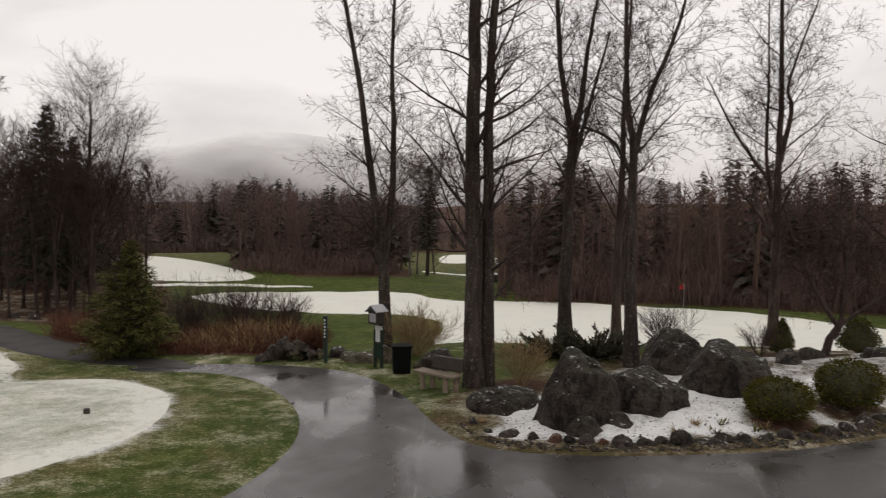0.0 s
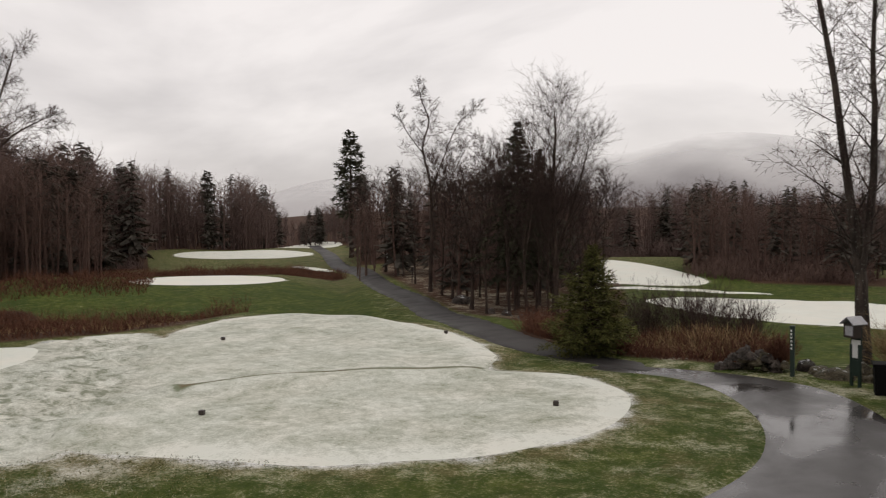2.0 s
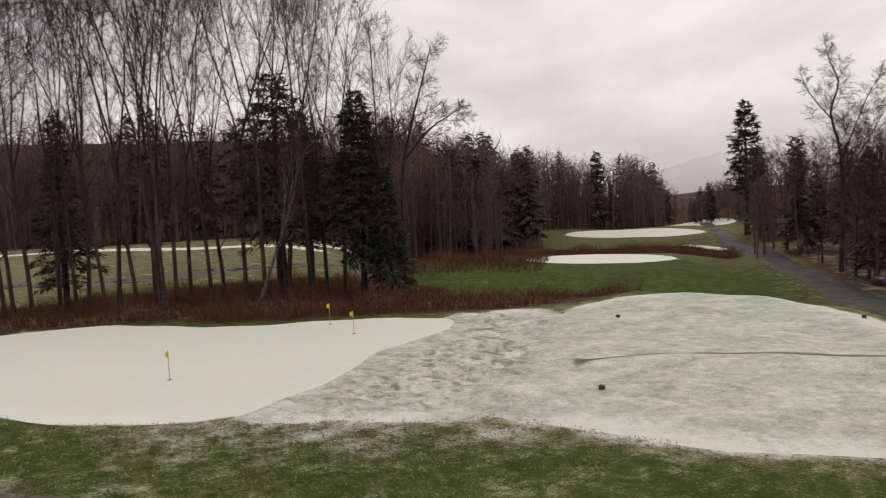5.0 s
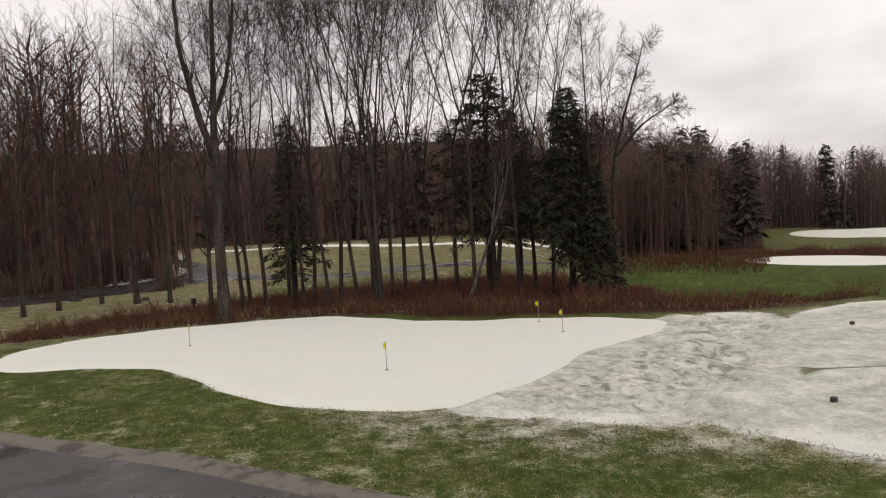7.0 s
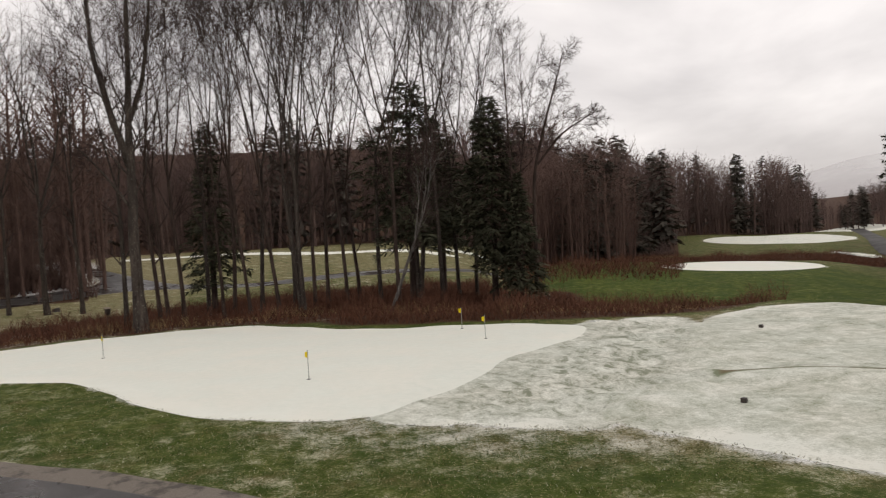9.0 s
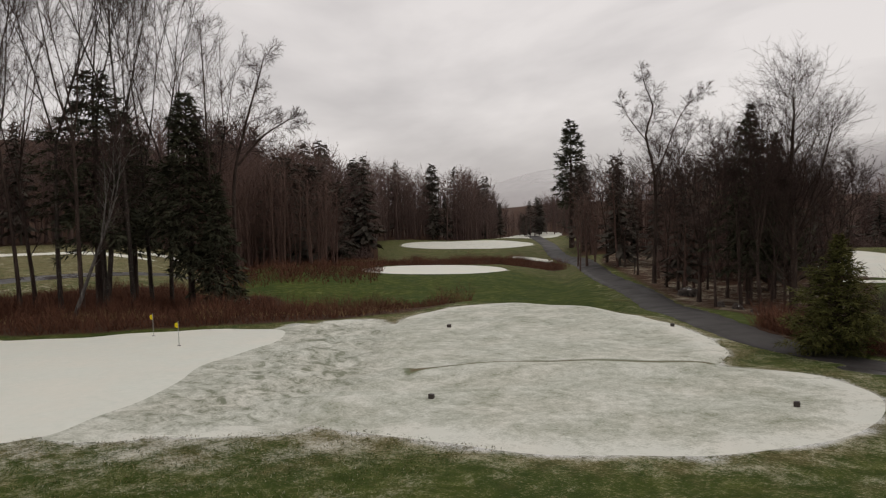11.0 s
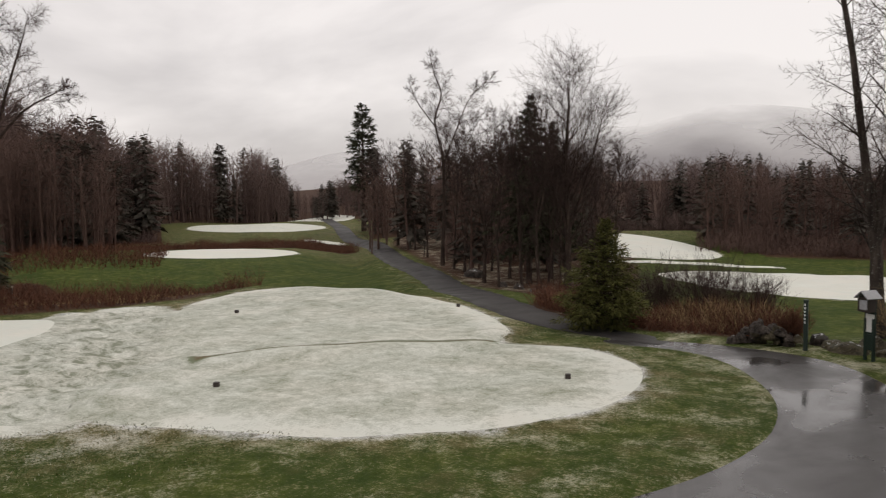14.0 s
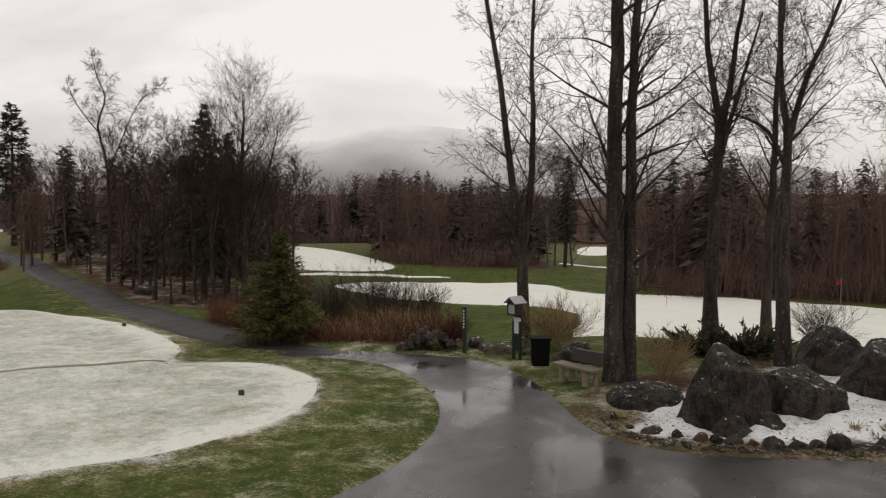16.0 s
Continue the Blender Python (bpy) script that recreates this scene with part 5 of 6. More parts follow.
brush("red_brush", 51, BRUSH_MIDDLE, 5600, 0.95, M_BRUSH, "red-brown tangle of leafless brush in the gully")
brush("red_brush", 52, BRUSH_LEFT, 8400, 0.85, M_BRUSH, "red-brown brush under the bare trees", 0.016)
brush("red_brush", 53, BRUSH_FAR, 7000, 0.75, M_BRUSH, "dark red brush beyond the far tee", 0.013)
brush("red_brush", 54, BRUSH_SPRUCE, 3600, 0.9, M_BRUSH, "red and straw-coloured brush round the young spruce")
def arc(yaw0, yaw1, r0, r1):
    n = 8
    return [polar(yaw0 + (yaw1 - yaw0) * i / n, r0) for i in range(n + 1)] + [polar(yaw1 - (yaw1 - yaw0) * i / n, r1) for i in range(n + 1)]


brush("thicket", 57, arc(88.5, 112, 68.5, 76), 2600, 3.2, M_WOODS, "brown leafless thicket at the wood's edge", 0.03, 0.3)
brush("thicket", 58, arc(-32, -5, 49, 58), 2200, 2.6, M_WOODS, "brown leafless thicket below the woods", 0.025, 0.3)
brush("thicket", 59, arc(5, 24, 89, 99), 1800, 1.9, M_WOODS_FAR, "brown leafless thicket behind the mound", 0.035, 0.3)
brush("thicket", 56, arc(3, 14, 66, 76), 1300, 1.5, M_WOODS, "brown leafless thicket behind the fairway", 0.03, 0.3)
brush("thicket", 55, arc(20, 31, 62, 74), 900, 2.4, M_WOODS, "brown leafless thicket deep in the grove", 0.03, 0.3)
brush("thicket", 54, arc(50.5, 60, 101, 108), 1000, 3.0, M_WOODS_FAR, "brown leafless thicket along the far fairway", 0.04, 0.3)
brush("red_brush", 60, arc(50, 62, 64, 80), 1500, 0.9, M_BRUSH, "dark red brush along the far fairway", 0.022)
brush("red_brush", 61, arc(57.5, 74, 42, 53), 3600, 1.25, M_BRUSH, "tall red-brown brush at the foot of the hemlocks", 0.014)
brush("dead_grass", 55, rounded([(-4.5, 25.4), (-8.2, 25.2), (-9.5, 28), (-6, 29), (-4, 27.5)]), 500, 0.9, M_STRAW, "straw-coloured dead grass among the brush")
brush("dead_grass", 56, rounded([(-27, 24), (-29.5, 20.5), (-38.5, 13.5), (-40, 5), (-41, -4), (-43, -3), (-42, 6), (-41, 14), (-31, 22), (-29, 26)]), 800, 0.55, M_STRAW, "pale dead grass along the gully's lip")


def grass_tufts(seed, count):
    """Short bent blades standing in the turf between the drive, the tees and the green."""
    rng = np.random.default_rng(seed)
    yaw, rr = rng.uniform(-2, 100, count), 11 + 17 * rng.random(count) ** 0.8
    x, y = -rr * np.sin(np.radians(yaw)), rr * np.cos(np.radians(yaw))
    covered = np.maximum.reduce([inside(o, x, y) for o in (TEE_NEAR, TEE_FAR, GREEN, APRON)])
    clump = np.sin(x * 3.1 + 2 * np.sin(y * 2.3)) * np.sin(y * 2.7 + 1.5 * np.sin(x * 1.9))
    ok = (inside(DRIVE, x, y) < -0.12) & (inside(SHOULDER, x, y) * (x < -10.5) < 0.0) & (inside(CART, x, y) < -0.1) & (covered < 0.10) & (inside(BED, x, y) < -0.3) & (clump + rng.uniform(-0.8, 0.8, count) > -0.2)
    x, y = x[ok], y[ok]
    ring = np.hypot(GX[:NR], GY[:NR])
    z = GZ[np.clip(np.round((np.degrees(np.arctan2(-x, y)) + 38) / 0.18).astype(int), 0, NA - 1) * NR + np.clip(np.searchsorted(ring, np.hypot(x, y)), 0, NR - 1)]
    n = len(x)
    turn, tall, wide = rng.uniform(0, 6.28, n), rng.uniform(0.02, 0.055, n), rng.uniform(0.004, 0.010, n)
    bend = rng.uniform(-1, 1, (n, 2)) * tall[:, None]
    c, s = np.cos(turn) * wide, np.sin(turn) * wide
    v = np.stack([np.stack([x - c, y - s, z - 0.01], 1), np.stack([x + c, y + s, z - 0.01], 1), np.stack([x + bend[:, 0], y + bend[:, 1], z + tall], 1)], 1).reshape(-1, 3)
    tagged(mesh_object("grass", v.tolist(), np.arange(3 * n).reshape(-1, 3).tolist(), M_BLADE, None, "short wet green and straw-coloured grass blades"), category="grass", kind="stuff")


grass_tufts(91, 150000)


def twig_shrub(name, seed, at, tall, wide, label, count=26, material=None, deepest=3, kids=(4, 7, 7), fine=0.0045):
    rng, w = random.Random(seed), Tubes()
    for k in range(count):
        d = Vector((rng.uniform(-1, 1) * wide / tall, rng.uniform(-1, 1) * wide / tall, 1)).normalized()
        p = Vector((rng.uniform(-0.15, 0.15), rng.uniform(-0.15, 0.15), 0)) * wide
        limb(rng, w, w, p, d, tall * rng.uniform(0.65, 1.05), 0.008, 1, deepest, 0.06, 0.12, kids, 0.6, 0.2, fine)
    shrub = thing(name, at, 0, label, "shrub")
    mesh_object("crown", w.v, w.f, material or M_TWIG, shrub)
    return shrub


twig_shrub("bare_shrub", 61, on_ground(-7.3, 30.0), 2.3, 1.5, "round bare shrub of fine grey-brown twigs", 60)
twig_shrub("bare_shrub", 62, on_ground(-9.6, 31.5), 2.2, 1.2, "round bare shrub of dark twigs", 45)
twig_shrub("bare_shrub", 63, on_ground(-5.9, 30.8), 2.0, 1.1, "bare shrub of dark twigs above the brush", 40)
twig_shrub("bare_shrub", 64, surface(-0.75, 24.9, 0.05), 1.35, 1.5, "spreading bare shrub behind the litter bin", 46, M_STRAW)
twig_shrub("bare_shrub", 65, surface(2.0, 20.6, 0.05), 1.25, 0.9, "sparse tan shrub between trunk and boulder", 20, M_STRAW)
twig_shrub("bare_shrub", 66, surface(7.0, 25.3, 0.05), 1.5, 1.3, "small bare ornamental tree behind the boulders", 22)
twig_shrub("bare_shrub", 67, surface(-3.75, 24.4, 0.05), 0.85, 0.5, "dense purple-brown shrub beside the rock pile", 50, M_BRUSH)
twig_shrub("bare_shrub", 68, surface(9.3, 24.0, 0.05), 0.9, 0.6, "sparse bare shrub at the bed's edge", 16)


def leaf_shrub(name, seed, at, size, label, material, cone=0.0, leaves=2600, leaf=0.045):
    """A clipped evergreen: a dark twiggy core under a shell of small leaves."""
    rng, w, core = random.Random(seed), Tubes(), Tubes()
    for k in range(leaves):
        d = rand_dir(rng)
        if d.z < -0.75:
            continue
        lump = 1 + 0.10 * noise.noise(Vector(d) * 3.0 + Vector((seed, 0, 0))) + 0.05 * noise.noise(Vector(d) * 9)
        r = lump * rng.uniform(0.82, 1.03)
        taper = 1 - cone * (d.z * 0.5 + 0.5)
        p = Vector((d.x * size[0] * r * taper, d.y * size[0] * r * taper, size[1] * (0.5 + 0.5 * d.z * r)))
        out = (d + rand_dir(rng) * 0.9 + Vector((0, 0, 0.4))).normalized()
        w.blade(p, out, out.orthogonal().normalized() if rng.random() < 0.5 else out.cross(rand_dir(rng)).normalized(), leaf * rng.uniform(0.8, 1.8), leaf * rng.uniform(0.5, 1.0))
    for k in range(26):
        d = Vector((rng.uniform(-1, 1), rng.uniform(-1, 1), 0.9)).normalized()
        core.tube([Vector((0, 0, 0)), Vector((d.x * size[0] * 0.5, d.y * size[0] * 0.5, size[1] * 0.4)), Vector((d.x * size[0] * 0.8 * (1 - cone), d.y * size[0] * 0.8 * (1 - cone), size[1] * 0.8))], [0.02, 0.012, 0], 3)
    shrub = thing(name, at, 0, label, "shrub")
    mesh_object("stems", core.v, core.f, M_TWIG, shrub)
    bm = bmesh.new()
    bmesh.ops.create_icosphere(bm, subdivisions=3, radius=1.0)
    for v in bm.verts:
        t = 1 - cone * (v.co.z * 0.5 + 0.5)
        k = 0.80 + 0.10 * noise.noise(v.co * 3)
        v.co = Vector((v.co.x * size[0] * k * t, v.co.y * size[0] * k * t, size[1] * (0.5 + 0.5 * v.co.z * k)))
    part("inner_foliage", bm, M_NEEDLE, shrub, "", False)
    mesh_object("crown", w.v, w.f, material, shrub)
    return shrub


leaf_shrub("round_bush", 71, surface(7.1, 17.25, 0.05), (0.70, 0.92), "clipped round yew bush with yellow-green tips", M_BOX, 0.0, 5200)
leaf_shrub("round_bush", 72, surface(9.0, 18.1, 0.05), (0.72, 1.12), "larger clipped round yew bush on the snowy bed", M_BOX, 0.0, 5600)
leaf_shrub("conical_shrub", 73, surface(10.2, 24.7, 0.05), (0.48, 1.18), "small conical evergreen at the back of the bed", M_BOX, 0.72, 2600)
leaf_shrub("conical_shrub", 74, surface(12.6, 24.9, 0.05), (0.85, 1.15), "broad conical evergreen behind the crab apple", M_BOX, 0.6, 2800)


def juniper(name, seed, at, tall, wide, label):
    rng, w, s = random.Random(seed), Tubes(), Tubes()
    for k in range(70):
        a, rise_ = rng.uniform(0, 6.28), rng.uniform(0.15, 0.95)
        d = Vector((math.cos(a), math.sin(a), rise_)).normalized()
        length = wide * rng.uniform(0.55, 1.05)
        tip = d * length
        tip.z = min(tip.z, tall)
        s.tube([Vector((0, 0, 0)), tip * 0.5 + Vector((0, 0, 0.08)), tip], [0.02, 0.012, 0], 3)
        for q in range(34):
            g = 0.2 + 0.8 * rng.random()
            p = tip * g + Vector((0, 0, 0.08 * (1 - g)))
            out = (d + rand_dir(rng) * 0.7).normalized()
            w.blade(p, out, out.cross(rand_dir(rng)).normalized(), rng.uniform(0.12, 0.26), 0.085)
    shrub = thing(name, at, 0, label, "shrub")
    mesh_object("stems", s.v, s.f, M_TWIG, shrub)
    mesh_object("crown", w.v, w.f, M_NEEDLE, shrub)


juniper("spreading_juniper", 75, surface(4.6, 24.4, 0.05), 0.95, 1.5, "dark spreading juniper behind the big boulder")
juniper("spreading_juniper", 76, surface(3.3, 24.8, 0.05), 0.75, 1.1, "low dark juniper beside the maple trunk")


def herb_tuft(seed, at):
    rng, w = random.Random(seed), Tubes()
    for k in range(26):
        a = rng.uniform(0, 6.28)
        d = Vector((math.cos(a) * 0.8, math.sin(a) * 0.8, rng.uniform(0.5, 1.4))).normalized()
        w.blade(Vector((math.cos(a), math.sin(a), 0)) * rng.uniform(0, 0.08), d, Vector((-d.y, d.x, 0)).normalized(), rng.uniform(0.10, 0.26), 0.035)
    tagged(mesh_object("herb_tuft", w.v, w.f, M_SPRUCE if seed % 2 else M_STRAW, None, "small wilted herb tuft poking through the snow"), category="plant", group="tufts in the bed").matrix_world = pose(*at)


for k, (x, y) in enumerate(((4.7, 16.35), (5.5, 16.4), (5.2, 16.75), (6.3, 16.4), (6.6, 16.7), (7.6, 16.55), (8.3, 16.9), (5.8, 16.9), (0.9, 17.3))):
    herb_tuft(80 + k, surface(x, y, 0.02))


# ---- stones ----
def stone(name, seed, at, size, label, material, turn=0.0, detail=3, cut=0.35, group="", sink=0.12, sharp=False):
    """A weathered stone: a sphere broken by flat cleavage planes and roughened."""
    rng = random.Random(seed)
    bm = bmesh.new()
    bmesh.ops.create_icosphere(bm, subdivisions=detail, radius=1.0)
    planes = [(Vector((q.x, q.y, 0.75 * abs(q.z))).normalized(), rng.uniform(0.62, 0.90) if name == "boulder" else rng.uniform(0.58, 0.86)) for q in (rand_dir(rng) for _ in range(13))]
    shift = Vector((seed * 3.1, seed * 1.7, 0))
    for v in bm.verts:
        d = v.co.normalized()
        r = 1.0
        for nrm, off in planes:
            c = d.dot(nrm)
            if c > 0.05:
                r = min(r, (off + (1 - off) * (1 - cut) * 0.25) / c)
        r += 0.07 * noise.noise(d * 1.5 + shift) + 0.035 * noise.noise(d * 4.5 + shift) + 0.022 * noise.noise(d * 10 + shift) + 0.014 * noise.noise(d * 22 + shift)
        r -= (1 - min(1.0, abs(noise.noise(d * 1.6 + shift * 1.3)) * 14)) * 0.035
        r -= (1 - min(1.0, abs(noise.noise(Vector((d.x, d.y, d.z * 2.4)) * 2.1 + shift * 0.7)) * 18)) * 0.022
        flare = 1.0 if d.z > 0 else (1 - 0.10 * d.z) / max(math.sqrt(1 - d.z * d.z), 0.3)
        v.co = Vector((d.x * r * flare * size[0] / 2, d.y * r * flare * size[1] / 2, (d.z * r + 0.55) * size[2] / 1.55))
    ob = part(name, bm, material, None, label, sharp)
    ob.matrix_world = pose(at[0], at[1], at[2] - sink * size[2], 0, 0, turn)
    return tagged(ob, "", "rock", group)


stone("boulder", 1, surface(2.92, 17.2), (2.15, 1.8, 2.15), "tall dark mossy boulder beside the drive", M_ROCK, 10, 5, 0.2, "", 0.34)
stone("boulder", 2, surface(4.35, 18.0), (2.1, 1.5, 1.35), "broad low dark boulder with snow on its ledges", M_ROCK, -8, 5, 0.5, "", 0.34)
stone("boulder", 3, surface(6.75, 19.1), (2.7, 1.8, 1.85), "large dark angular boulder streaked with snow", M_ROCK, 15, 5, 0.5, "", 0.36)
stone("boulder", 4, surface(6.05, 21.6), (2.2, 1.7, 1.75), "mossy green-grey boulder behind the others", M_ROCK, -20, 5, 0.3, "", 0.34)
stone("boulder", 5, surface(1.55, 18.6, 0.18), (2.0, 1.6, 0.75), "low flat dark slab at the foot of the maple", M_ROCK, 20, 5)
stone("small_boulder", 6, surface(2.85, 16.3), (0.75, 0.6, 0.36), "small dark stone leaning on the big boulder", M_ROCK, 5)
stone("small_boulder", 7, surface(3.5, 16.9), (0.9, 0.6, 0.3), "small flat dark stone between boulders", M_ROCK, -15)
stone("boulder", 8, surface(-0.05, 22.9), (1.1, 0.9, 0.72), "rounded brown boulder behind the bench", M_STONE, 0, 5)
stone("boulder", 9, surface(7.3, 21.8), (1.3, 1.1, 0.8), "dark boulder at the back of the bed", M_ROCK, 30, 5)
stone("small_boulder", 10, surface(10.3, 23.0), (0.9, 0.7, 0.5), "dark stone under the crab apple", M_ROCK, 10)
stone("small_boulder", 11, surface(12.3, 23.2), (1.1, 0.7, 0.4), "flat dark stone at the back of the bed", M_ROCK, -10)
stone("small_boulder", 12, surface(9.4, 22.2), (0.8, 0.7, 0.4), "low stone dusted with snow", M_STONE, 40)
for k, (x, y, w, h) in enumerate(((-2.3, 23.8, 1.0, 0.34), (-1.75, 24.6, 0.9, 0.42), (-2.7, 24.2, 0.7, 0.3), (-3.1, 24.6, 0.75, 0.36), (-0.55, 22.9, 0.5, 0.32), (-1.45, 23.7, 0.5, 0.25))):
    stone("mossy_stone", 20 + k, surface(x, y), (w, w * 0.8, h), "mossy tan stone near the notice box", M_ROCK if k == 3 else M_MOSSY, k * 40, 3, 0.35, "stones by the notice box")
rng_s = random.Random(9)
for k in range(40):
    f = rng_s.random()
    x, y = -5.2 + 1.6 * f + rng_s.uniform(-0.15, 0.15), 24.0 + rng_s.uniform(-0.2, 0.5)
    hgt = 0.75 * max(0.0, 1 - abs(f - 0.55) * 1.8) * rng_s.random()
    px_, py_, pz_ = surface(x, y)
    stone("rubble_stone", 40 + k, (px_, py_, pz_ + hgt), (rng_s.uniform(0.22, 0.42), rng_s.uniform(0.2, 0.36), rng_s.uniform(0.16, 0.28)), "rough grey stone in a heap beside the path", (M_STONE, M_MOSSY, M_STONE)[k % 3], rng_s.uniform(0, 180), 2, 0.9, "rubble heap", 0.05, True)
for k, (x, y, w) in enumerate(((0.67, 17.25, 0.3), (0.95, 16.6, 0.34), (1.35, 16.2, 0.4), (1.8, 15.95, 0.34), (2.2, 15.86, 0.42), (2.5, 15.8, 0.30), (2.78, 15.72, 0.40), (3.1, 15.68, 0.34), (3.45, 15.64, 0.48), (3.88, 15.66, 0.36), (4.25, 15.7, 0.34), (4.62, 15.74, 0.52),
                               (5.1, 15.8, 0.44), (5.5, 15.88, 0.36), (5.9, 15.95, 0.42), (6.35, 16.02, 0.46), (6.8, 16.1, 0.38), (7.25, 16.2, 0.5), (7.8, 16.45, 0.46), (8.3, 16.75, 0.5), (8.85, 17.15, 0.62), (9.5, 17.4, 0.6), (10.2, 17.8, 0.5), (10.9, 18.2, 0.55), (11.7, 18.6, 0.5))):
    stone("edging_stone", 70 + k, surface(x, y), (w * rng_s.uniform(0.7, 1.6), w * rng_s.uniform(0.6, 1.1), w * rng_s.uniform(0.45, 0.95)), "reddish-brown rounded edging stone" if k in (4, 7) else "dark rounded edging stone at the bed's rim", M_RED_STONE if k in (4, 7) else (M_STONE, M_ROCK)[k % 2], rng_s.uniform(-60, 60), 3, 0.6, "edging stones", 0.42, k % 3 == 0)


def gravel(seed, count, name, label, spots, low, high, material):
    """Loose small stones, too many to count."""
    rng, v, f = random.Random(seed), [], []
    for _ in range(count):
        x, y = spots(rng)
        cx, cy, cz = surface(x, y)
        r, i = rng.uniform(low, high), len(v)
        for q in range(6):
            d = Vector(((1, 0, 0), (0, 1, 0), (-1, 0, 0), (0, -1, 0), (0, 0, 0.7), (0, 0, -0.4))[q])
            d = d * r * rng.uniform(0.6, 1.3) + rand_dir(rng) * r * 0.3
            v.append((cx + d.x, cy + d.y, cz + d.z + r * 0.2))
        f += [(i, i + 1, i + 4), (i + 1, i + 2, i + 4), (i + 2, i + 3, i + 4), (i + 3, i, i + 4), (i + 1, i, i + 5), (i + 2, i + 1, i + 5), (i + 3, i + 2, i + 5), (i, i + 3, i + 5)]
    tagged(mesh_object(name, v, f, material, None, label, True), category="gravel", kind="stuff")


def rim_spot(rng):
    f = rng.random() * 9.6
    x = 0.4 + f
    y = np.interp(x, [0.4, 0.7, 1.3, 2.5, 4.4, 6.6, 8.9, 10], [17.0, 16.0, 15.45, 15.2, 15.25, 15.55, 16.5, 17.1])
    return x, y + abs(rng.gauss(0.12, 0.18))


gravel(7, 900, "gravel", "loose grey gravel and crumbs along the drive's rim", rim_spot, 0.012, 0.05, M_STONE)
gravel(8, 800, "leaf_debris", "dark bark and leaf crumbs on the snowy bed", lambda g: (g.uniform(1.2, 10), g.uniform(15.9, 18.2)), 0.004, 0.026, M_TWIG)
for k, (yaw, dist, w) in enumerate(((29.3, 53.5, 1.3), (28.9, 54.5, 0.8), (27.3, 46.5, 0.6), (26.2, 44.5, 0.7), (25.2, 42.5, 0.6), (24.6, 43.5, 0.5))):
    stone("grove_stone", 110 + k, on_ground(*polar(yaw, dist), 0), (w, w * 0.8, w * 0.55), "grey stone on the leaf litter of the grove", M_STONE, k * 50, 3, 0.3, "grove stones")
# ---- furniture of the course ----
M_BIN = plain_material("black_plastic", (0.006, 0.006, 0.006), 0.75)
M_BIN.node_tree.nodes["Principled BSDF"].inputs["Specular IOR Level"].default_value = 0.12
M_POST = plain_material("dark_green_paint", (0.010, 0.026, 0.018), 0.5)
M_PAPER = plain_material("white_notice", (0.72, 0.72, 0.70), 0.6, 0.08)
M_ROOF = plain_material("pale_grey_roof", (0.42, 0.42, 0.44), 0.5)
M_WOODEN = plain_material("weathered_grey_wood", (0.24, 0.19, 0.14), 0.75, 0.4, 9)
M_SEAT = plain_material("dark_wet_bench_wood", (0.045, 0.032, 0.026), 0.45, 0.4, 9)
M_LEG = plain_material("pale_log_wood", (0.30, 0.23, 0.17), 0.8, 0.4)
M_YELLOW = plain_material("yellow_flag_cloth", (0.90, 0.74, 0.02), 0.8, 0.1)
M_ROD = plain_material("pale_flagstick", (0.30, 0.30, 0.28), 0.4)
M_REDFLAG = plain_material("red_flag_cloth", (0.45, 0.03, 0.03), 0.7)
M_CUP = plain_material("dark_cup", (0.02, 0.02, 0.02), 0.6)


def bench(at, turn):
    b = thing("garden_bench", at, turn, "weathered plank bench with a dark backboard beside the maple", "bench")
    part("seat_plank", box(bmesh.new(), (-0.05, -0.02, 0.43), (1.25, 0.40, 0.07), (0, 1.5, 0), 0.02), M_WOODEN, b)
    bm = box(bmesh.new(), (0.1, 0.22, 0.70), (0.95, 0.09, 0.42), (-9, 0, 0), 0.03)
    for v in bm.verts:
        if v.co.z > 0.8:
            v.co.z -= 0.10 * (abs(v.co.x - 0.1) / 0.475) ** 2
    part("backboard", bm, M_SEAT, b, "dark wet backboard")
    for x, y in ((-0.42, -0.13), (0.30, -0.13), (-0.30, 0.12), (0.42, 0.12)):
        part("leg", ngon_prism(bmesh.new(), (x, y, 0.19), 0.075, 0.44, 9, 0.062, (rng_s.uniform(-5, 5), rng_s.uniform(-5, 5), 0)), M_LEG, b, "pale log leg")
    for x in (-0.2, 0.4):
        part("back_post", box(bmesh.new(), (x, 0.30, 0.50), (0.08, 0.05, 0.62), (-9, 0, 0), 0.012), M_LEG, b)
    return b


def litter_bin(at):
    b = thing("litter_bin", at, 8, "black square litter bin with a rimmed lid", "bin")
    bm = box(bmesh.new(), (0, 0, 0.36), (0.50, 0.50, 0.72), (0, 0, 0), 0.03)
    for v in bm.verts:
        v.co.x *= 0.9 + 0.1 * v.co.z / 0.72
        v.co.y *= 0.9 + 0.1 * v.co.z / 0.72
    part("body", bm, M_BIN, b)
    part("rim", box(bmesh.new(), (0, 0, 0.74), (0.55, 0.55, 0.06), (0, 0, 0), 0.015), M_BIN, b)
    for x in (-0.17, 0, 0.17):
        part("rib", box(bmesh.new(), (x, -0.252, 0.36), (0.05, 0.02, 0.58), (0, 0, 0), 0.006), M_BIN, b)


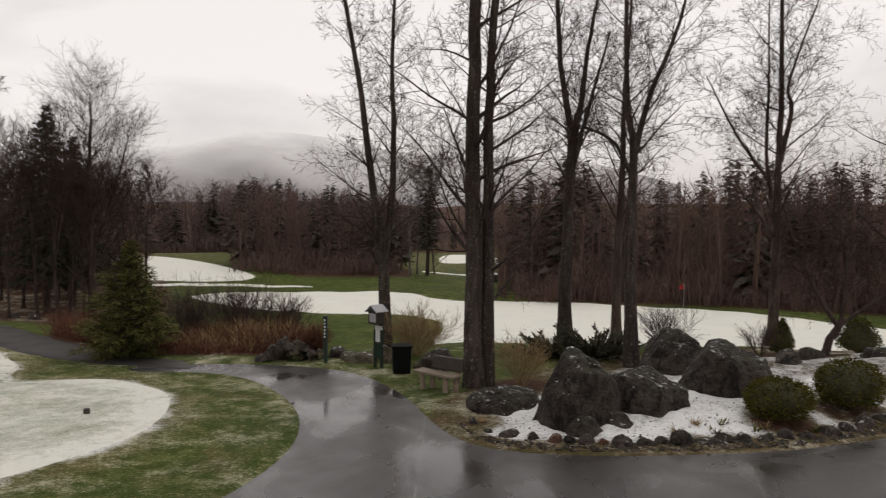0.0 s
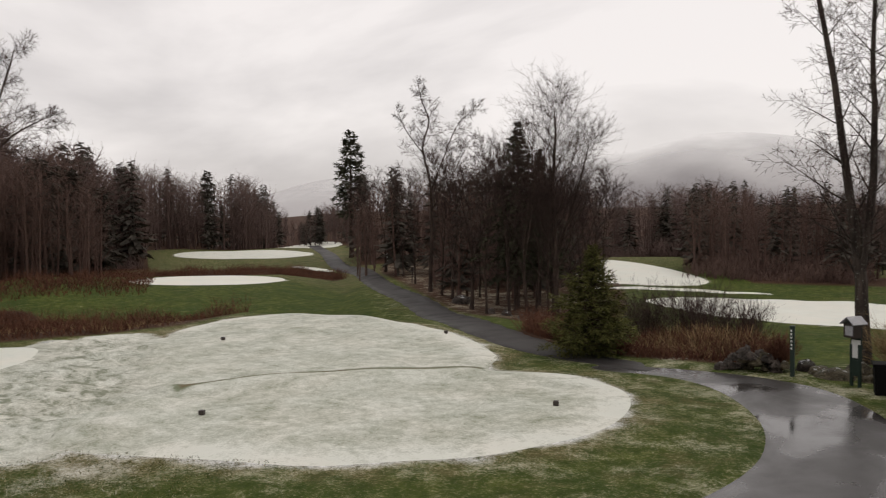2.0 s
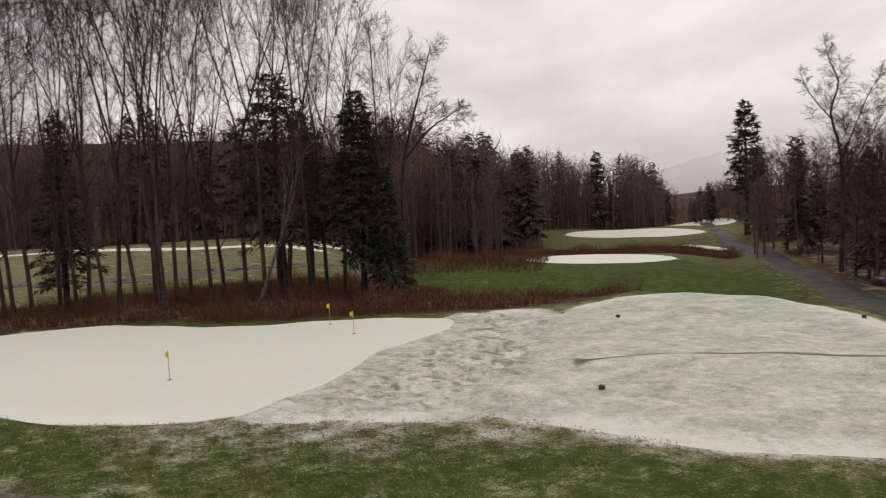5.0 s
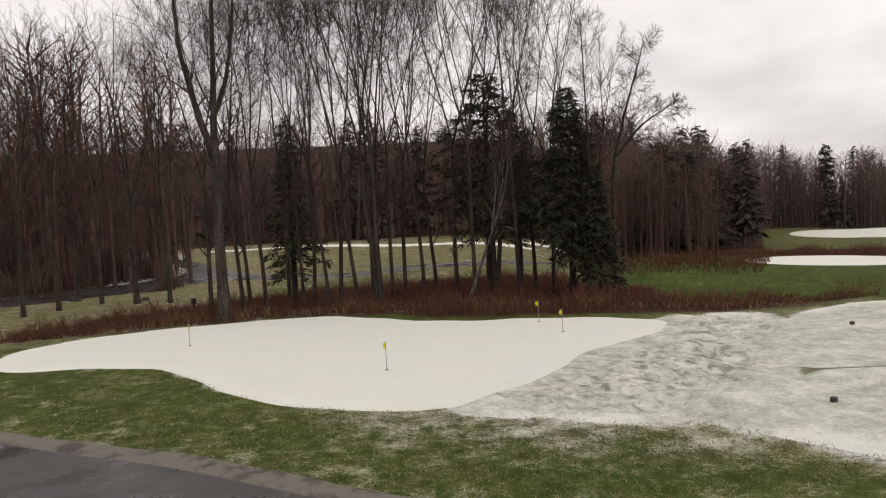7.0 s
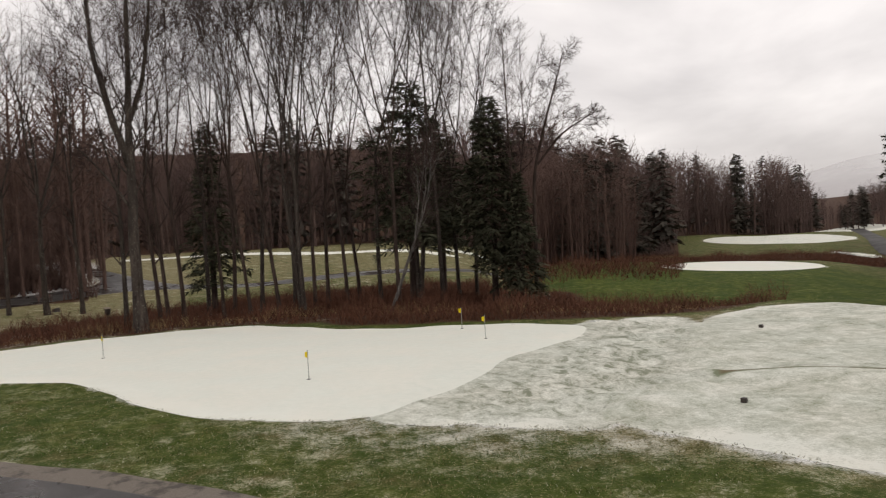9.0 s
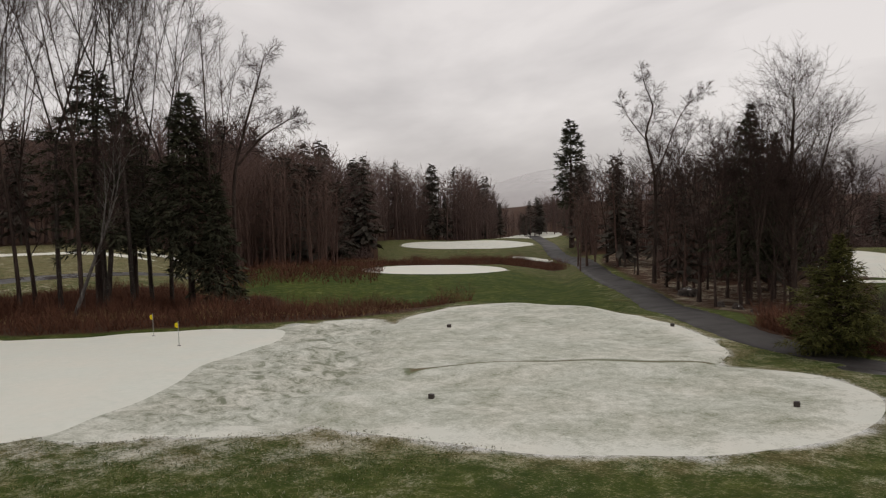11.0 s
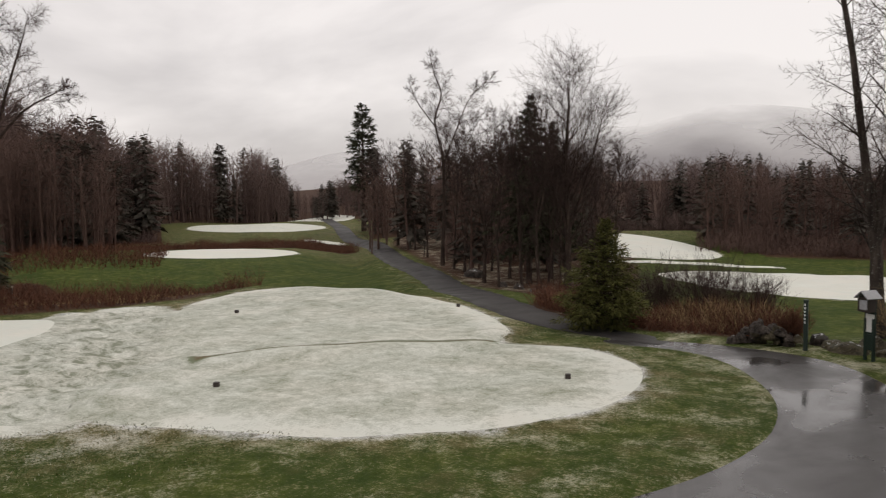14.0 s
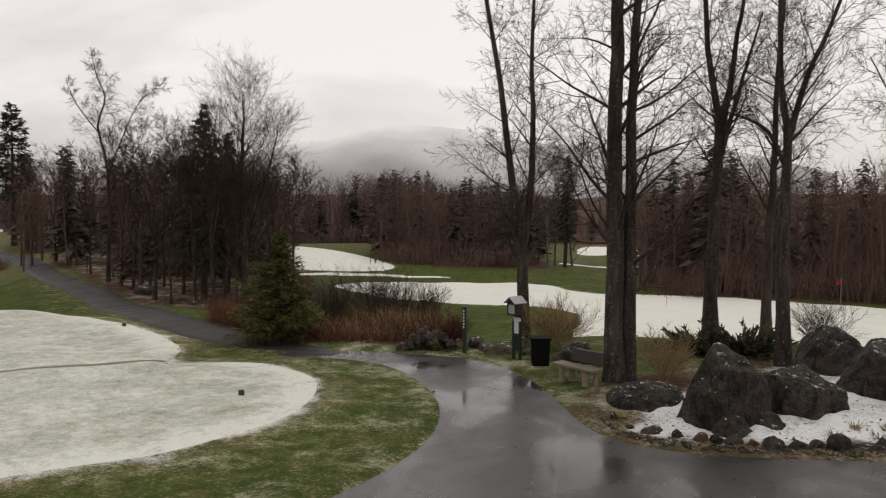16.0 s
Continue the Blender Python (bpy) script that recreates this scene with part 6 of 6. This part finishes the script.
def notice_box(at):
    k = thing("notice_box", at, -42, "green notice post with a small pitched roof and white paper", "sign")
    for x in (-0.13, 0.13):
        part("post", box(bmesh.new(), (x, 0, 0.55), (0.07, 0.07, 1.1), (0, 0, 0), 0.008), M_POST, k)
    part("back_board", box(bmesh.new(), (0, 0.02, 1.15), (0.34, 0.04, 0.95), (0, 0, 0), 0.006), M_POST, k)
    part("paper", box(bmesh.new(), (0.02, -0.012, 0.98), (0.28, 0.012, 0.46), (0, 0, 0), 0.003), M_PAPER, k, "white paper notice")
    part("shadow_box", box(bmesh.new(), (0, -0.1, 1.45), (0.34, 0.26, 0.36), (0, 0, 0), 0.01), M_SEAT, k)
    part("picture", box(bmesh.new(), (0.02, -0.235, 1.45), (0.24, 0.01, 0.24), (0, 0, 0), 0.003), M_ROOF, k, "faded picture panel")
    for s in (-1, 1):
        part("roof_slope", box(bmesh.new(), (s * 0.11, -0.07, 1.70), (0.30, 0.46, 0.03), (0, s * 38, 0), 0.006), M_ROOF, k, "pale grey roof board")
    part("lower_panel", box(bmesh.new(), (0, -0.01, 0.5), (0.2, 0.03, 0.4), (0, 0, 0), 0.006), M_POST, k)


def sign_post(at):
    s = thing("sign_post", at, 0, "slim dark green post with white upright lettering", "sign")
    part("post", box(bmesh.new(), (0, 0, 0.66), (0.11, 0.11, 1.36), (0, 0, 0), 0.012), M_POST, s)
    bm = box(bmesh.new(), (0, 0, 1.36), (0.13, 0.13, 0.05), (0, 0, 0), 0.01)
    part("cap", bm, M_POST, s)
    for k in range(6):
        part("lettering", box(bmesh.new(), (-0.02, -0.058, 1.26 - 0.095 * k), (0.038, 0.006, 0.055), (0, 0, 0), 0.002), M_PAPER, s, "white upright mark")


bench(surface(-0.05, 20.2, 0.02), -38)
litter_bin(surface(-1.07, 22.2, 0.02))
notice_box(surface(-1.75, 22.95, 0.03))
sign_post(surface(-3.3, 23.55, 0.03))


def tee_marker(x, y):
    m = thing("tee_marker", surface(x, y), 20, "small dark wooden tee marker block", "tee marker", "tee markers")
    part("block", box(bmesh.new(), (0, 0, 0.055), (0.125, 0.11, 0.11), (0, 0, 0), 0.012), M_SEAT, m)
    part("end_face", box(bmesh.new(), (-0.065, 0, 0.055), (0.008, 0.095, 0.095), (0, 0, 0), 0.004), M_WOODEN, m, "pale sawn end")


for yaw, dist in ((47.35, 19.45), (23.32, 19.0), (45.63, 30.7), (30.57, 30.25)):
    tee_marker(*polar(yaw, dist))


def flag(x, y, tall, cloth, label, size=0.2):
    f = thing("flagstick", surface(x, y, 0.0), 0, label, "flag", "practice flags")
    part("stick", ngon_prism(bmesh.new(), (0, 0, tall / 2), 0.011, tall, 8), M_ROD, f)
    part("cup", ngon_prism(bmesh.new(), (0, 0, 0.004), 0.06, 0.012, 16), M_CUP, f)
    bm = bmesh.new()
    rows_ = []
    for i in range(7):
        u = i / 6
        sway = 0.03 * math.sin(u * 5)
        rows_.append([bm.verts.new((-u * size * 0.95, sway + dy, tall - 0.02 - u * size * 0.35 - v * size * (1.25 - 0.6 * u))) for v in (0, 0.5, 1) for dy in (0.0,)])
    for a, b in zip(rows_, rows_[1:]):
        for i in range(2):
            bm.faces.new((a[i], a[i + 1], b[i + 1], b[i]))
    bmesh.ops.solidify(bm, geom=bm.faces[:], thickness=0.004)
    part("cloth", bm, cloth, f, "limp flag cloth", False)


flag(-24.1, 6.0, 0.86, M_YELLOW, "practice flag with limp yellow cloth")
flag(-33.3, 0.8, 0.86, M_YELLOW, "far practice flag with limp yellow cloth")
flag(-30.5, 14.1, 0.86, M_YELLOW, "practice flag with yellow cloth near the brush")
flag(-27.3, 13.5, 0.86, M_YELLOW, "practice flag with yellow cloth at the green's edge")
flag(13.0, 44.4, 1.5, M_REDFLAG, "far red flag beyond the snowy fairway", 0.26)


def nest_box(at, tall, turn, label):
    b = thing("nest_box", at, turn, label, "nest box", "nest boxes")
    part("post", box(bmesh.new(), (0, 0, tall / 2), (0.07, 0.07, tall), (0, 4, 0), 0.01), M_SEAT, b)
    part("box", box(bmesh.new(), (0.06, 0, tall + 0.12), (0.22, 0.2, 0.3), (0, 4, 0), 0.012), M_SEAT, b)
    part("lid", box(bmesh.new(), (0.06, -0.02, tall + 0.29), (0.3, 0.3, 0.03), (0, 10, 0), 0.006), M_WOODEN, b)


nest_box(on_ground(*polar(88.1, 43.5)), 0.95, 20, "dark nest box on a leaning post in the brush")
nest_box(on_ground(*polar(59.0, 48)), 1.05, -40, "nest box with a pale lid beside the fairway")
nest_box(on_ground(*polar(32.6, 67)), 1.1, 10, "nest box with a white front beside the cart path")
M_LAMP = plain_material("white_glass_globe", (0.75, 0.75, 0.72), 0.3)


def course_post(at):
    p = thing("marker_post", at, 0, "dark slim post with white rings beside the cart path", "post")
    part("post", ngon_prism(bmesh.new(), (0, 0, 0.9), 0.07, 1.8, 10), M_SEAT, p)
    for z in (1.2, 1.5, 1.8):
        part("ring", ngon_prism(bmesh.new(), (0, 0, z), 0.10, 0.14, 10), M_LAMP, p, "white ring")


course_post(on_ground(*polar(34.3, 83)))


def tree_stump(at, size, turn):
    """A low broken stump with a splintered top and a few root flares."""
    rng, bm = random.Random(int(size * 100)), bmesh.new()
    rings = []
    for z, r in ((0.0, 1.35), (0.12, 1.08), (0.3, 0.95), (0.5, 0.92)):
        rings.append([bm.verts.new((math.cos(a) * r * size * (1 + 0.12 * math.sin(a * 4)), math.sin(a) * r * size * (1 + 0.12 * math.sin(a * 4)), (z + (rng.uniform(-0.08, 0.2) if z == 0.5 else 0)) * size * 2)) for a in (k * math.pi / 7 for k in range(14))])
    for low, high in zip(rings, rings[1:]):
        for k in range(14):
            bm.faces.new((low[k], low[(k + 1) % 14], high[(k + 1) % 14], high[k]))
    bm.faces.new(rings[-1])
    ob = part("tree_stump", bm, M_SEAT, None, "dark rotten tree stump in the rough grass")
    ob.matrix_world = pose(*at, 0, 0, turn)
    return tagged(ob, "", "stump", "stumps")


tree_stump(on_ground(-65.9, -5.8, 0.05), 0.32, 10)
tree_stump(on_ground(-63.5, -1.0, 0.05), 0.24, 60)


def fallen_log(seed, at, length, r, turn):
    rng, wood = random.Random(seed), Tubes()
    wood.tube([Vector((length * (f - 0.5), rng.uniform(-0.08, 0.08), r * 0.9 + rng.uniform(0, 0.1))) for f in (0, 0.3, 0.6, 1.0)], [r, r * 0.92, r * 0.8, r * 0.6], 9)
    for k in range(5):
        f = rng.uniform(-0.4, 0.45) * length
        wood.tube([Vector((f, 0, r)), Vector((f + rng.uniform(-0.3, 0.3), rng.uniform(-0.5, 0.5), r + rng.uniform(0.2, 0.6)))], [r * 0.3, 0], 5)
    ob = mesh_object("fallen_log", wood.v, wood.f, M_SNOWY_LOG, None, "fallen log dusted with snow in the brush")
    ob.matrix_world = pose(*at, 0, 0, turn)
    return tagged(ob, "", "log", "fallen logs")


M_SNOWY_LOG = rock_material("snow_dusted_log_bark", (0.030, 0.021, 0.016), (0.10, 0.074, 0.058), 0.2)
for k, (yaw, dist, length, turn) in enumerate(((82.9, 47.5, 2.6, 70), (80.4, 48.0, 3.4, 95), (79.6, 50.0, 2.2, 40), (70.5, 53.5, 2.8, 60), (68.0, 55.0, 3.0, 85))):
    fallen_log(300 + k, on_ground(*polar(yaw, dist), 0.0), length, 0.13, turn)


def utility_box(at):
    u = thing("utility_box", at, 8, "dark green utility box at the edge of the far fairway", "utility box")
    part("body", box(bmesh.new(), (0, 0, 0.25), (0.75, 0.5, 0.5), (0, 0, 0), 0.02), M_POST, u)
    part("lid", box(bmesh.new(), (0, 0, 0.525), (0.80, 0.55, 0.05), (0, 0, 0), 0.015), M_POST, u)


utility_box(on_ground(4.1, 61.2, 0.02))
